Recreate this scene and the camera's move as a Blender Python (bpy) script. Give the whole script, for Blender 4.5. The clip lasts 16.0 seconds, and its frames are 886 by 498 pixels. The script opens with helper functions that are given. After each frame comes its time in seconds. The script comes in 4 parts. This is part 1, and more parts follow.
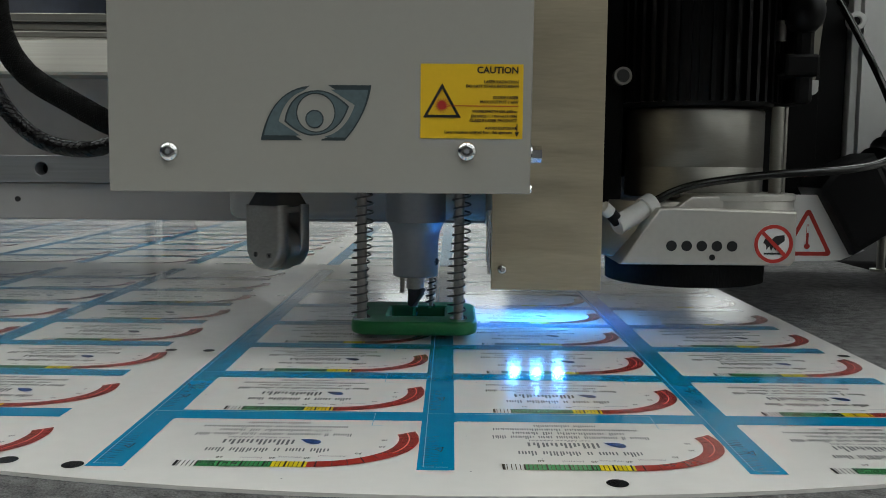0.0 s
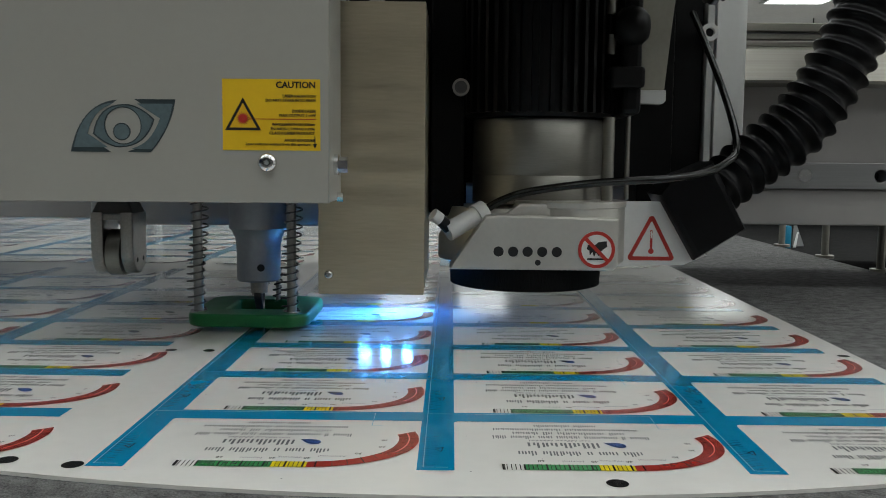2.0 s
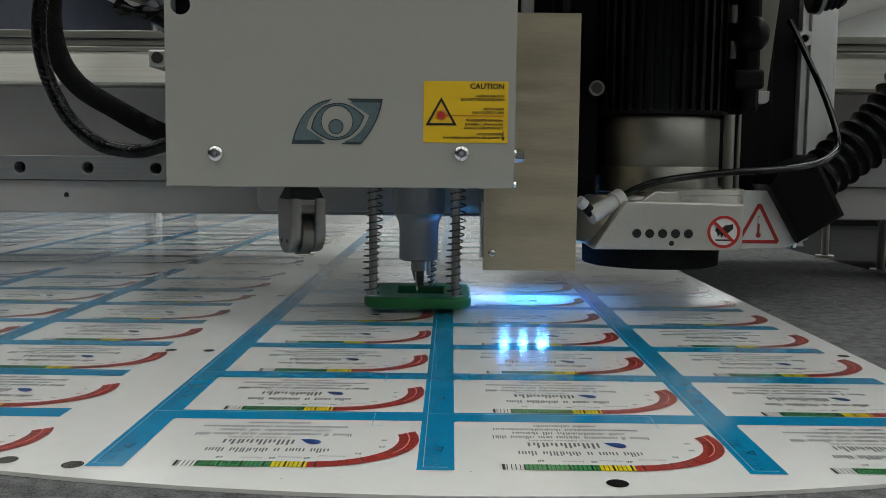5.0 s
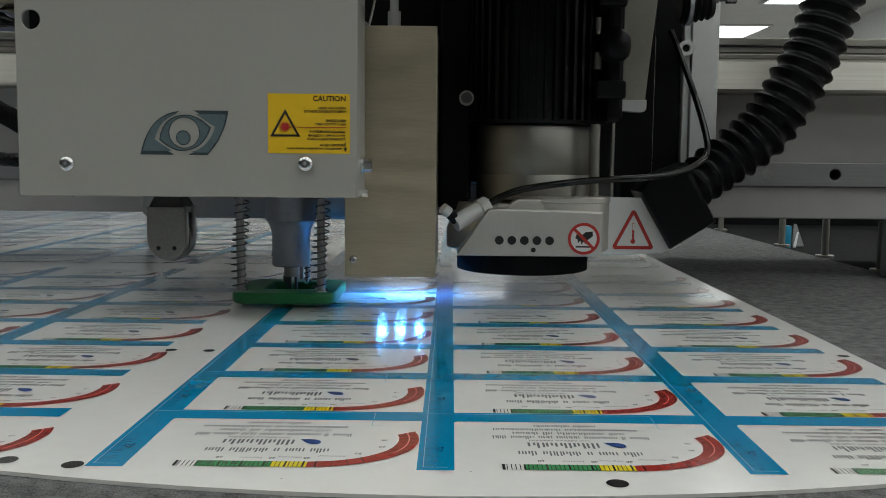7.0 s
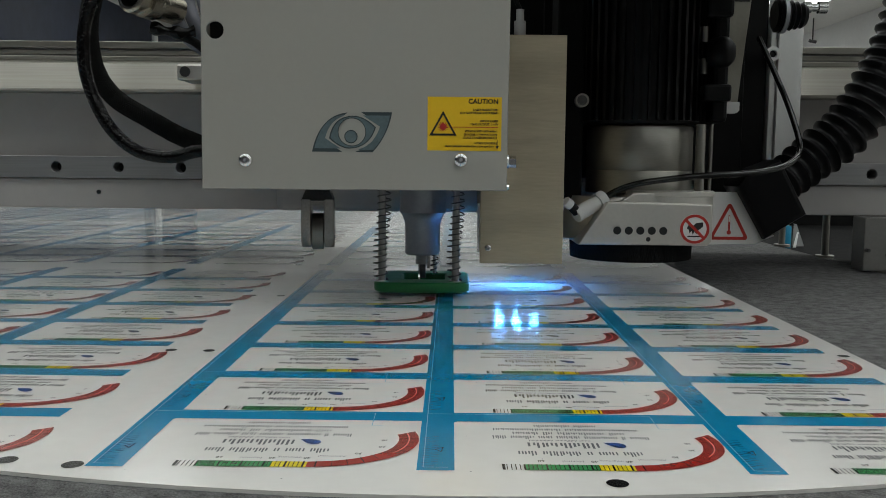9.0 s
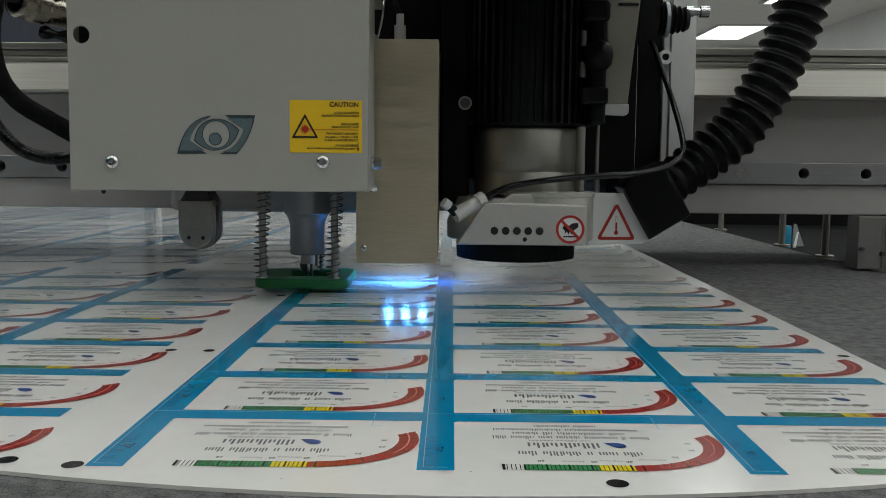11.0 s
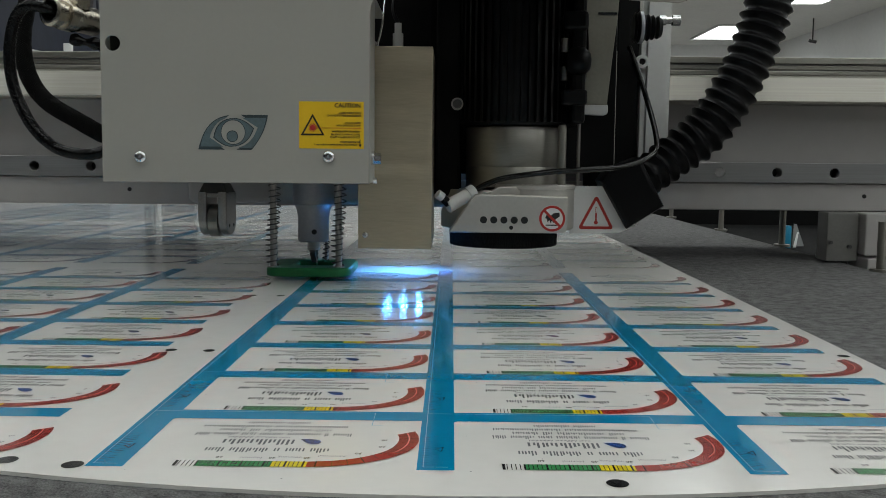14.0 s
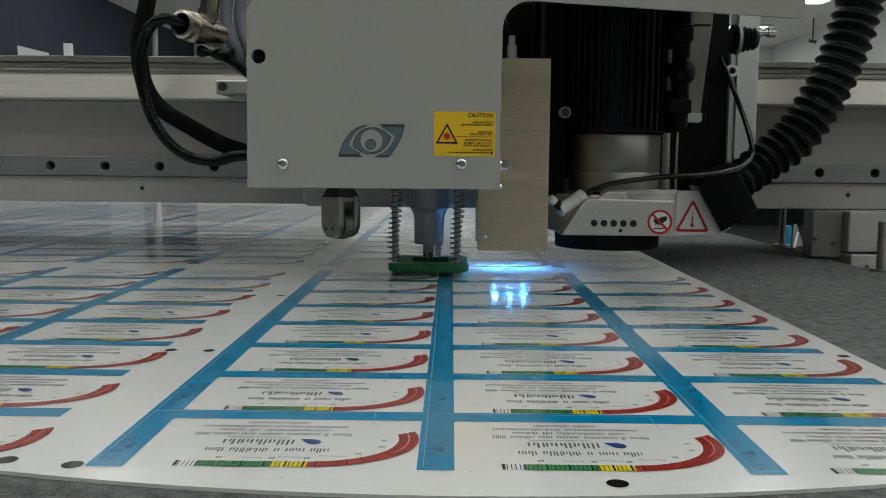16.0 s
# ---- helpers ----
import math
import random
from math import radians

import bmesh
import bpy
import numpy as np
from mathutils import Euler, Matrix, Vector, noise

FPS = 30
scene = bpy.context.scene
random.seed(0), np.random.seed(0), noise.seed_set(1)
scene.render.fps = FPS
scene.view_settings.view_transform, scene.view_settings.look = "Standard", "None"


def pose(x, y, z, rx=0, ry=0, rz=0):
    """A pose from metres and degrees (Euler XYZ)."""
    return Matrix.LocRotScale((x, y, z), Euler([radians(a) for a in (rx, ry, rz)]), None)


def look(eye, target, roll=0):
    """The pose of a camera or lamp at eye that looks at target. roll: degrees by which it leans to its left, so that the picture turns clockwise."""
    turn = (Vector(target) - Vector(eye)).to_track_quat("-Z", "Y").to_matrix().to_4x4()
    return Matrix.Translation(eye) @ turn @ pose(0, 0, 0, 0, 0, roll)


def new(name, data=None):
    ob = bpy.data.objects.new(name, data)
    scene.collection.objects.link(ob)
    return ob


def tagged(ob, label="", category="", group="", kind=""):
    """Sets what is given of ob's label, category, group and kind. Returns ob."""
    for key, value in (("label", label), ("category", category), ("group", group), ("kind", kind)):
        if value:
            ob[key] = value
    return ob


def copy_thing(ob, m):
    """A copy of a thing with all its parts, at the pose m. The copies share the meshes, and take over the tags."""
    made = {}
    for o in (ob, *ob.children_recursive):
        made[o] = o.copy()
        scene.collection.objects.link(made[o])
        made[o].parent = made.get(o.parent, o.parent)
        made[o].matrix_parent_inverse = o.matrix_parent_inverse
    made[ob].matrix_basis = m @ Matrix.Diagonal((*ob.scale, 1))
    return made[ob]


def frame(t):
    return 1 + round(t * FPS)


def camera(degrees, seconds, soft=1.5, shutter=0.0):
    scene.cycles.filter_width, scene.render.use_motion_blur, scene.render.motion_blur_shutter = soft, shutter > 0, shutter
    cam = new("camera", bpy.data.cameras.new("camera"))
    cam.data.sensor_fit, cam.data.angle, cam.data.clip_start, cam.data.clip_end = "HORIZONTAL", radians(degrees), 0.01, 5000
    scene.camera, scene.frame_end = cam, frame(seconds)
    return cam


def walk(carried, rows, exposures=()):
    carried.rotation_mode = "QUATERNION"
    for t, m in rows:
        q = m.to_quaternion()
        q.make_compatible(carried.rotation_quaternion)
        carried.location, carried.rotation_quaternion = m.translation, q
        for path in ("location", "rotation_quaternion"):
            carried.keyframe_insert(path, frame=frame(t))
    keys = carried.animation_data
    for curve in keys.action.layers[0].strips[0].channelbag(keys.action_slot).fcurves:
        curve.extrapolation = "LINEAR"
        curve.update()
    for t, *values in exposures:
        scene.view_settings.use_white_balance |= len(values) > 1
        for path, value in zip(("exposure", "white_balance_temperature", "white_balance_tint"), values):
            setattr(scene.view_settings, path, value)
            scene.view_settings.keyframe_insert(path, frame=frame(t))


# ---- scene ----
# ---------------------------------------------------------------- camera
cam = camera(52.49, 16.0, 0.65, 0.5)
EYE = Vector((-0.0019, -0.2632, 0.0927))
AIM = EYE + Vector((-0.00836, 0.99522, -0.09725))
walk(cam, [(0, look(EYE, AIM, 0.55)), (16, look(EYE, AIM, 0.55))], exposures=[(0, 0.06), (4, -0.02), (9, -0.14), (16, -0.20)])

# ---------------------------------------------------------------- world and light
LAMP = 2.8          # glow of the ceiling panels
LED = 420.0         # glow of the three inspection diodes
world = bpy.data.worlds.new("world")
scene.world = world
world.use_nodes = True
world.node_tree.nodes["Background"].inputs[0].default_value = (0.55, 0.6, 0.65, 1)
world.node_tree.nodes["Background"].inputs[1].default_value = 0.05


# ---------------------------------------------------------------- materials
def mat(name, color, rough=0.5, metal=0.0, scale=60.0, vary=0.12, bump=0.0, bscale=None, coat=0.0, coat_rough=0.1,
        emit=0.0, rvary=0.1, stretch=None, spec=0.5, dist=0.0005, coat_ior=1.5):
    m = bpy.data.materials.new(name)
    m.use_nodes = True
    nt = m.node_tree
    b = nt.nodes["Principled BSDF"]
    b.inputs["Roughness"].default_value = rough
    b.inputs["Metallic"].default_value = metal
    b.inputs["Specular IOR Level"].default_value = spec
    b.inputs["Coat Weight"].default_value = coat
    b.inputs["Coat Roughness"].default_value = coat_rough
    b.inputs["Coat IOR"].default_value = coat_ior
    c = (*color, 1.0)
    if emit:
        b.inputs["Emission Color"].default_value = c
        b.inputs["Emission Strength"].default_value = emit
    tc = nt.nodes.new("ShaderNodeTexCoord")
    mp = nt.nodes.new("ShaderNodeMapping")
    nt.links.new(tc.outputs["Object"], mp.inputs[0])
    if stretch:
        mp.inputs["Scale"].default_value = stretch
    n1 = nt.nodes.new("ShaderNodeTexNoise")
    n1.inputs["Scale"].default_value = scale
    n1.inputs["Detail"].default_value = 5
    n2 = nt.nodes.new("ShaderNodeTexNoise")
    n2.inputs["Scale"].default_value = scale * 9
    n2.inputs["Detail"].default_value = 3
    nt.links.new(mp.outputs[0], n1.inputs["Vector"])
    nt.links.new(mp.outputs[0], n2.inputs["Vector"])
    add = nt.nodes.new("ShaderNodeMath")
    add.operation = "ADD"
    nt.links.new(n1.outputs[0], add.inputs[0])
    nt.links.new(n2.outputs[0], add.inputs[1])
    half = nt.nodes.new("ShaderNodeMath")
    half.operation = "MULTIPLY"
    half.inputs[1].default_value = 0.5
    nt.links.new(add.outputs[0], half.inputs[0])
    ramp = nt.nodes.new("ShaderNodeMapRange")
    ramp.inputs["From Min"].default_value, ramp.inputs["From Max"].default_value = 0.3, 0.7
    ramp.inputs["To Min"].default_value, ramp.inputs["To Max"].default_value = 1 - vary, 1 + vary
    nt.links.new(half.outputs[0], ramp.inputs["Value"])
    mul = nt.nodes.new("ShaderNodeVectorMath")
    mul.operation = "SCALE"
    mul.inputs[0].default_value = color
    nt.links.new(ramp.outputs[0], mul.inputs["Scale"])
    nt.links.new(mul.outputs[0], b.inputs["Base Color"])
    rr = nt.nodes.new("ShaderNodeMapRange")
    rr.inputs["From Min"].default_value, rr.inputs["From Max"].default_value = 0.3, 0.7
    rr.inputs["To Min"].default_value, rr.inputs["To Max"].default_value = rough * (1 - rvary), min(1, rough * (1 + rvary))
    nt.links.new(n1.outputs[0], rr.inputs["Value"])
    nt.links.new(rr.outputs[0], b.inputs["Roughness"])
    if bump:
        n3 = nt.nodes.new("ShaderNodeTexNoise")
        n3.inputs["Scale"].default_value = bscale or scale * 6
        n3.inputs["Detail"].default_value = 4
        nt.links.new(mp.outputs[0], n3.inputs["Vector"])
        bp = nt.nodes.new("ShaderNodeBump")
        bp.inputs["Strength"].default_value = bump
        bp.inputs["Distance"].default_value = dist
        nt.links.new(n3.outputs[0], bp.inputs["Height"])
        nt.links.new(bp.outputs[0], b.inputs["Normal"])
    return m


def ink(name, color):
    return mat(name, color, 0.15, 0, 90, 0.07, spec=0.42, coat=0.7, coat_rough=0.09, coat_ior=1.5)


M_SHEET = mat("coated_board", (0.80, 0.78, 0.74), 0.17, 0, 14, 0.03, bump=0.03, bscale=25, dist=0.0004, spec=0.5, coat=0.6, coat_rough=0.09, coat_ior=1.5)
M_BLUE = ink("cyan_ink", (0.0, 0.245, 0.455))
M_BLUEDARK = ink("dark_blue_ink", (0.0, 0.06, 0.18))
M_KERF = ink("cut_kerf", (0.25, 0.55, 0.75))
M_BLACK = ink("black_ink", (0.012, 0.012, 0.013))
M_GREEN = ink("green_ink", (0.05, 0.27, 0.09))
M_YELLOW = ink("yellow_ink", (0.78, 0.62, 0.02))
M_RED = ink("red_ink", (0.36, 0.035, 0.026))
M_REDDARK = ink("dark_red_ink", (0.13, 0.008, 0.008))
M_GREY = ink("grey_ink", (0.19, 0.19, 0.20))
M_PALE = ink("pale_grey_ink", (0.26, 0.26, 0.27))
M_DROP = ink("blue_drop_ink", (0.03, 0.08, 0.30))
M_PINK = ink("pale_line_ink", (0.72, 0.30, 0.25))
M_FELT = mat("felt_mat", (0.125, 0.124, 0.122), 0.95, 0, 170, 0.75, bump=0.9, bscale=600, dist=0.0016, spec=0.15)
M_COVER = mat("powder_coat", (0.350, 0.338, 0.300), 0.45, 0, 30, 0.02, bump=0.25, bscale=1800, dist=0.0001)
M_ALU = mat("brushed_aluminium", (0.55, 0.48, 0.35), 0.40, 0.85, 12, 0.10, bump=0.10, bscale=700, stretch=(1, 1, 9), dist=0.0002, rvary=0.25)
M_ALUH = mat("brushed_aluminium_bar", (0.37, 0.355, 0.315), 0.46, 1.0, 6, 0.16, bump=0.10, bscale=500, stretch=(0.15, 1, 12), dist=0.0002)
M_CAST = mat("satin_aluminium", (0.60, 0.58, 0.535), 0.42, 0.75, 40, 0.05, bump=0.1, bscale=900, dist=0.0001)
M_TURN = mat("turned_steel", (0.30, 0.29, 0.26), 0.44, 1.0, 20, 0.10, bump=0.06, bscale=500, stretch=(1, 1, 14), dist=0.0002)
M_ANOD = mat("grey_anodised_holder", (0.33, 0.34, 0.36), 0.42, 0.6, 40, 0.08, bump=0.08, bscale=900, dist=0.0001)
M_STEEL = mat("tool_steel", (0.34, 0.325, 0.30), 0.36, 1.0, 80, 0.18, bump=0.1, bscale=900, dist=0.0002)
M_DARKSTEEL = mat("blackened_steel", (0.10, 0.10, 0.10), 0.4, 0.8, 80, 0.2)
M_HOSE = mat("ribbed_hose_rubber", (0.004, 0.004, 0.0044), 0.36, 0, 60, 0.25, spec=0.16, bump=0.2, bscale=350, dist=0.0005)
M_YARN = mat("black_braid_yarn", (0.005, 0.0047, 0.0044), 0.6, 0, 300, 0.4, spec=0.10)
M_SHINY = mat("glossy_braid_sleeve", (0.003, 0.003, 0.003), 0.14, 0, 300, 0.3, spec=0.22, bump=0.2, bscale=420, dist=0.0004)
M_NICKEL = mat("nickel_plate", (0.50, 0.46, 0.38), 0.25, 1.0, 60, 0.12)
M_TUBE = mat("grey_pvc_tube", (0.17, 0.175, 0.20), 0.42, 0, 60, 0.06)
M_CHROME = mat("zinc_chrome", (0.78, 0.78, 0.77), 0.14, 1.0, 60, 0.06)
M_SPRING = mat("spring_wire", (0.12, 0.115, 0.11), 0.35, 0.9, 90, 0.2)
M_MOTOR = mat("black_enamel", (0.0045, 0.0045, 0.0045), 0.40, 0, 60, 0.2, spec=0.16, bump=0.1, bscale=600, dist=0.0002)
M_RUBBER = mat("black_rubber", (0.005, 0.005, 0.0053), 0.55, 0, 60, 0.2, spec=0.2, bump=0.15, bscale=500, dist=0.0004)
M_CABLE = mat("glossy_black_pvc", (0.004, 0.004, 0.004), 0.14, 0, 60, 0.2, bump=0.08, bscale=200, dist=0.0003)
M_BRISTLE = mat("black_bristle", (0.008, 0.008, 0.008), 0.9, 0, 300, 0.4, bump=0.9, bscale=900, stretch=(3, 3, 0.3), dist=0.002, spec=0.1)
M_FOOT = mat("green_nylon", (0.012, 0.16, 0.045), 0.42, 0, 80, 0.12, bump=0.15, bscale=500, dist=0.0003)
M_PLASTIC = mat("white_plastic", (0.62, 0.62, 0.60), 0.4, 0, 60, 0.04)
M_LABEL = mat("yellow_label", (0.80, 0.50, 0.015), 0.4, 0, 60, 0.03)
M_LINK = mat("label_black", (0.012, 0.012, 0.012), 0.45)
M_LRED = mat("label_red", (0.47, 0.03, 0.02), 0.45, 0, 60, 0.04)
M_SIGN = mat("sign_white", (0.78, 0.78, 0.76), 0.4, 0, 60, 0.03)
M_LOGO = mat("logo_slate", (0.095, 0.135, 0.145), 0.45, 0, 50, 0.25)
M_LOGODARK = mat("logo_edge", (0.03, 0.045, 0.05), 0.45)
# near-black colour standing in for the shade inside holes and slots
M_HOLESHADE = mat("hole_shade", (0.006, 0.006, 0.006), 0.7)
M_BEAM = mat("grey_paint", (0.385, 0.37, 0.355), 0.42, 0, 8, 0.05, bump=0.08, bscale=400, dist=0.0002)
M_BEAMDARK = mat("dark_grey_paint", (0.20, 0.20, 0.205), 0.4, 0.2, 8, 0.08)
M_RAIL = mat("ground_rail_steel", (0.30, 0.30, 0.30), 0.4, 0.7, 10, 0.12, stretch=(0.2, 1, 8))
M_ARM = mat("grey_arm_paint", (0.30, 0.285, 0.235), 0.5, 0, 40, 0.08)
M_POST = mat("white_profile", (0.62, 0.62, 0.60), 0.45, 0, 30, 0.03)
M_LEDGLOW = mat("diode_glow", (0.065, 0.37, 1.0), 0.5, emit=LED)
M_LAMP = mat("lamp_diffuser", (0.94, 0.985, 0.98), 0.5, emit=LAMP)
M_WALL = mat("white_wall", (0.84, 0.84, 0.83), 0.8, 0, 2, 0.04, bump=0.1, bscale=120, dist=0.001)
M_NAVY = mat("navy_partition", (0.022, 0.03, 0.055), 0.6, 0, 1.2, 0.3)
M_CEIL = mat("ceiling_tile", (0.76, 0.75, 0.72), 0.9, 0, 3, 0.06)
M_FLOOR = mat("concrete_floor", (0.42, 0.41, 0.39), 0.6, 0, 2, 0.2)
M_ENDPLATE = mat("end_plate_paint", (0.18, 0.176, 0.165), 0.4, 0.1, 40, 0.10)
M_DIM = mat("grey_wall", (0.22, 0.22, 0.22), 0.8, 0, 2, 0.04)
M_SLATE = mat("pale_slate", (0.20, 0.22, 0.25), 0.5, 0, 2, 0.05)
M_MATTE = mat("matte_black_rubber", (0.008, 0.008, 0.008), 0.95, 0, 80, 0.3, spec=0.08, bump=0.2, bscale=300, dist=0.0005)
M_GLASSBLUE = mat("blue_card", (0.02, 0.25, 0.42), 0.4)


# ---------------------------------------------------------------- mesh helpers
def part(name, bm, material, parent=None, label="", smooth=None):
    me = bpy.data.meshes.new(name)
    if isinstance(bm, bpy.types.Mesh):
        me = bm
        me.name = name
    else:
        bmesh.ops.recalc_face_normals(bm, faces=bm.faces)
        bm.to_mesh(me)
        bm.free()
    for m in (material if isinstance(material, (list, tuple)) else [material]):
        me.materials.append(m)
    if smooth is not None:
        me.shade_smooth()
        me.set_sharp_from_angle(angle=radians(smooth))
    ob = new(name, me)
    if parent:
        ob.parent = parent
    if label:
        ob["label"] = label
    return ob


def box(bm, x0, x1, y0, y1, z0, z1, bev=0.0, seg=2):
    g = bmesh.ops.create_cube(bm, size=1, matrix=Matrix.LocRotScale(((x0 + x1) / 2, (y0 + y1) / 2, (z0 + z1) / 2), None, (abs(x1 - x0), abs(y1 - y0), abs(z1 - z0))))
    if bev:
        es = list({e for v in g["verts"] for e in v.link_edges})
        bmesh.ops.bevel(bm, geom=es, offset=bev, segments=seg, affect="EDGES", profile=0.5)
    return bm


def B(*a, **k):
    return box(bmesh.new(), *a, **k)


def cyl(bm, p0, p1, r0, r1=None, seg=24):
    p0, p1 = Vector(p0), Vector(p1)
    r1 = r0 if r1 is None else r1
    q = (p1 - p0).to_track_quat("Z", "Y").to_matrix().to_4x4()
    bmesh.ops.create_cone(bm, cap_ends=True, segments=seg, radius1=r0, radius2=r1, depth=(p1 - p0).length,
                          matrix=Matrix.Translation((p0 + p1) / 2) @ q)
    return bm


def lathe(bm, axis_xy, prof, seg=48):
    """prof: (radius, z) from bottom to top, round a vertical axis."""
    rings = []
    for r, z in prof:
        rings.append([bm.verts.new((axis_xy[0] + r * math.cos(2 * math.pi * i / seg), axis_xy[1] + r * math.sin(2 * math.pi * i / seg), z)) for i in range(seg)])
    for a, b in zip(rings, rings[1:]):
        for i in range(seg):
            bm.faces.new((a[i], a[(i + 1) % seg], b[(i + 1) % seg], b[i]))
    bm.faces.new(rings[0][::-1])
    bm.faces.new(rings[-1])
    return bm


def lathe_x(bm, axis_yz, prof, seg=24):
    """prof: (x, radius) along an axis that lies in x."""
    rings = [[bm.verts.new((x, axis_yz[0] + r * math.cos(2 * math.pi * i / seg), axis_yz[1] + r * math.sin(2 * math.pi * i / seg))) for i in range(seg)] for x, r in prof]
    for a, b in zip(rings, rings[1:]):
        for i in range(seg):
            bm.faces.new((a[i], a[(i + 1) % seg], b[(i + 1) % seg], b[i]))
    bm.faces.new(rings[0][::-1])
    bm.faces.new(rings[-1])
    return bm


def spline(pts, n=10):
    pts = [Vector(p) for p in pts]
    out = []
    for i in range(len(pts) - 1):
        a, b, c, d = pts[max(i - 1, 0)], pts[i], pts[i + 1], pts[min(i + 2, len(pts) - 1)]
        for k in range(n):
            t = k / n
            out.append(0.5 * (2 * b + (c - a) * t + (2 * a - 5 * b + 4 * c - d) * t * t + (3 * b - a - 3 * c + d) * t ** 3))
    out.append(pts[-1])
    return out


def tube(bm, line, radius, seg=12):
    """Sweep a circle along a line; radius is a number or a function of the arc length."""
    up, s, rings = None, 0.0, []
    for i, p in enumerate(line):
        d = (line[min(i + 1, len(line) - 1)] - line[max(i - 1, 0)]).normalized()
        if up is None:
            up = d.orthogonal().normalized()
        up = (up - d * up.dot(d)).normalized()
        w = d.cross(up)
        if i:
            s += (p - line[i - 1]).length
        r = radius(s) if callable(radius) else radius
        rings.append([bm.verts.new(p + r * (up * math.cos(2 * math.pi * k / seg) + w * math.sin(2 * math.pi * k / seg))) for k in range(seg)])
    for a, b in zip(rings, rings[1:]):
        for k in range(seg):
            bm.faces.new((a[k], a[(k + 1) % seg], b[(k + 1) % seg], b[k]))
    bm.faces.new(rings[0][::-1])
    bm.faces.new(rings[-1])
    return bm


def plate(loops, depth, m=None, bevel=0.0):
    """A flat plate from 2D loops (the later ones cut holes), of that thickness, turned by m; lies in xy before."""
    cu = bpy.data.curves.new("outline", "CURVE")
    cu.dimensions, cu.fill_mode = "2D", "BOTH"
    cu.extrude, cu.bevel_depth, cu.bevel_resolution = max(depth / 2 - bevel, 0), bevel, 1
    for loop in loops:
        sp = cu.splines.new("POLY")
        sp.points.add(len(loop) - 1)
        for q, (x, y) in zip(sp.points, loop):
            q.co = (x, y, 0, 1)
        sp.use_cyclic_u = True
    ob = bpy.data.objects.new("outline", cu)
    me = bpy.data.meshes.new_from_object(ob)
    bpy.data.objects.remove(ob)
    bpy.data.curves.remove(cu)
    if m is not None:
        me.transform(m)
    me.materials.clear()
    return me


def words(text, size, m, depth=0.0, align="LEFT", bold=0.0):
    cu = bpy.data.curves.new("words", "FONT")
    cu.body, cu.size, cu.align_x, cu.extrude, cu.resolution_u = text, size, align, depth, 2
    cu.offset = size * bold
    ob = bpy.data.objects.new("words", cu)
    me = bpy.data.meshes.new_from_object(ob)
    bpy.data.objects.remove(ob)
    bpy.data.curves.remove(cu)
    me.transform(m)
    me.materials.clear()
    return me


def circle(cx, cy, r, n=24, a0=0.0, a1=360.0):
    full = abs(a1 - a0) >= 360
    k = n if full else n + 1
    return [(cx + r * math.cos(radians(a0 + (a1 - a0) * i / n)), cy + r * math.sin(radians(a0 + (a1 - a0) * i / n))) for i in range(k)]


def empty(name, label, category, group=""):
    ob = new(name)
    return tagged(ob, label, category, group)


# a plate drawn in x and z, facing the camera, at depth y
def upright(y):
    return Matrix.Translation((0, y, 0)) @ Matrix.Rotation(radians(90), 4, "X")


# ---------------------------------------------------------------- room
def setting():
    def wall(name, label, *b, m=M_WALL):
        return tagged(part(name, B(*b), m), label, name.split("_")[0], kind="structure")
    wall("floor", "grey concrete workshop floor", -3.75, 4.6, -5, 12.7, -1.0, -0.9, m=M_FLOOR)
    wall("ceiling", "suspended off-white ceiling", -3.75, 4.6, -5, 12.7, 1.75, 1.85, m=M_CEIL)
    wall("wall_east", "plain white side wall", 4.5, 4.6, -5, 12.7, -0.9, 1.75)
    wall("wall_north", "plain white far wall", -3.65, 4.5, 12.6, 12.7, -0.9, 1.75)
    wall("wall_west", "dark navy blue side wall", -3.75, -3.65, -5, 12.7, -0.9, 1.75, m=M_NAVY)
    # unseen wall behind the camera, kept dark so less light reaches front faces
    wall("wall_south", "unseen grey wall, kept dark to dim the light from the front", -3.65, 4.5, -5.1, -5, -0.9, 1.75, m=M_DIM)
    # pale panel added to imitate a lighter band reflected in the board
    d = tagged(new("pale_panel"), "pale grey panel added on the navy wall to lighten its reflection", "door", kind="structure")
    part("panel_leaf", B(-3.645, -3.60, 9.0, 9.9, -0.9, 1.0), M_SLATE, d)
    part("panel_edge", B(-3.645, -3.59, 9.9, 9.98, -0.9, 1.04), M_SLATE, d)
    # added white upright; it stands in for a bright streak the board reflects
    p = cyl(bmesh.new(), (-3.5, 10.45, -0.9), (-3.5, 10.45, 1.75), 0.035, seg=16)
    tagged(part("pipe", p, M_SIGN, smooth=40), "white upright pipe added beside the navy wall for a bright reflected streak", "pipe")
    hook = cyl(bmesh.new(), (4.1, 10.2, 1.75), (4.1, 10.2, 1.50), 0.008, seg=8)
    cyl(hook, (4.06, 10.2, 1.50), (4.14, 10.2, 1.485), 0.018, seg=12)
    tagged(part("sprinkler", hook, M_DARKSTEEL), "small dark sprinkler hanging from the ceiling", "sprinkler")


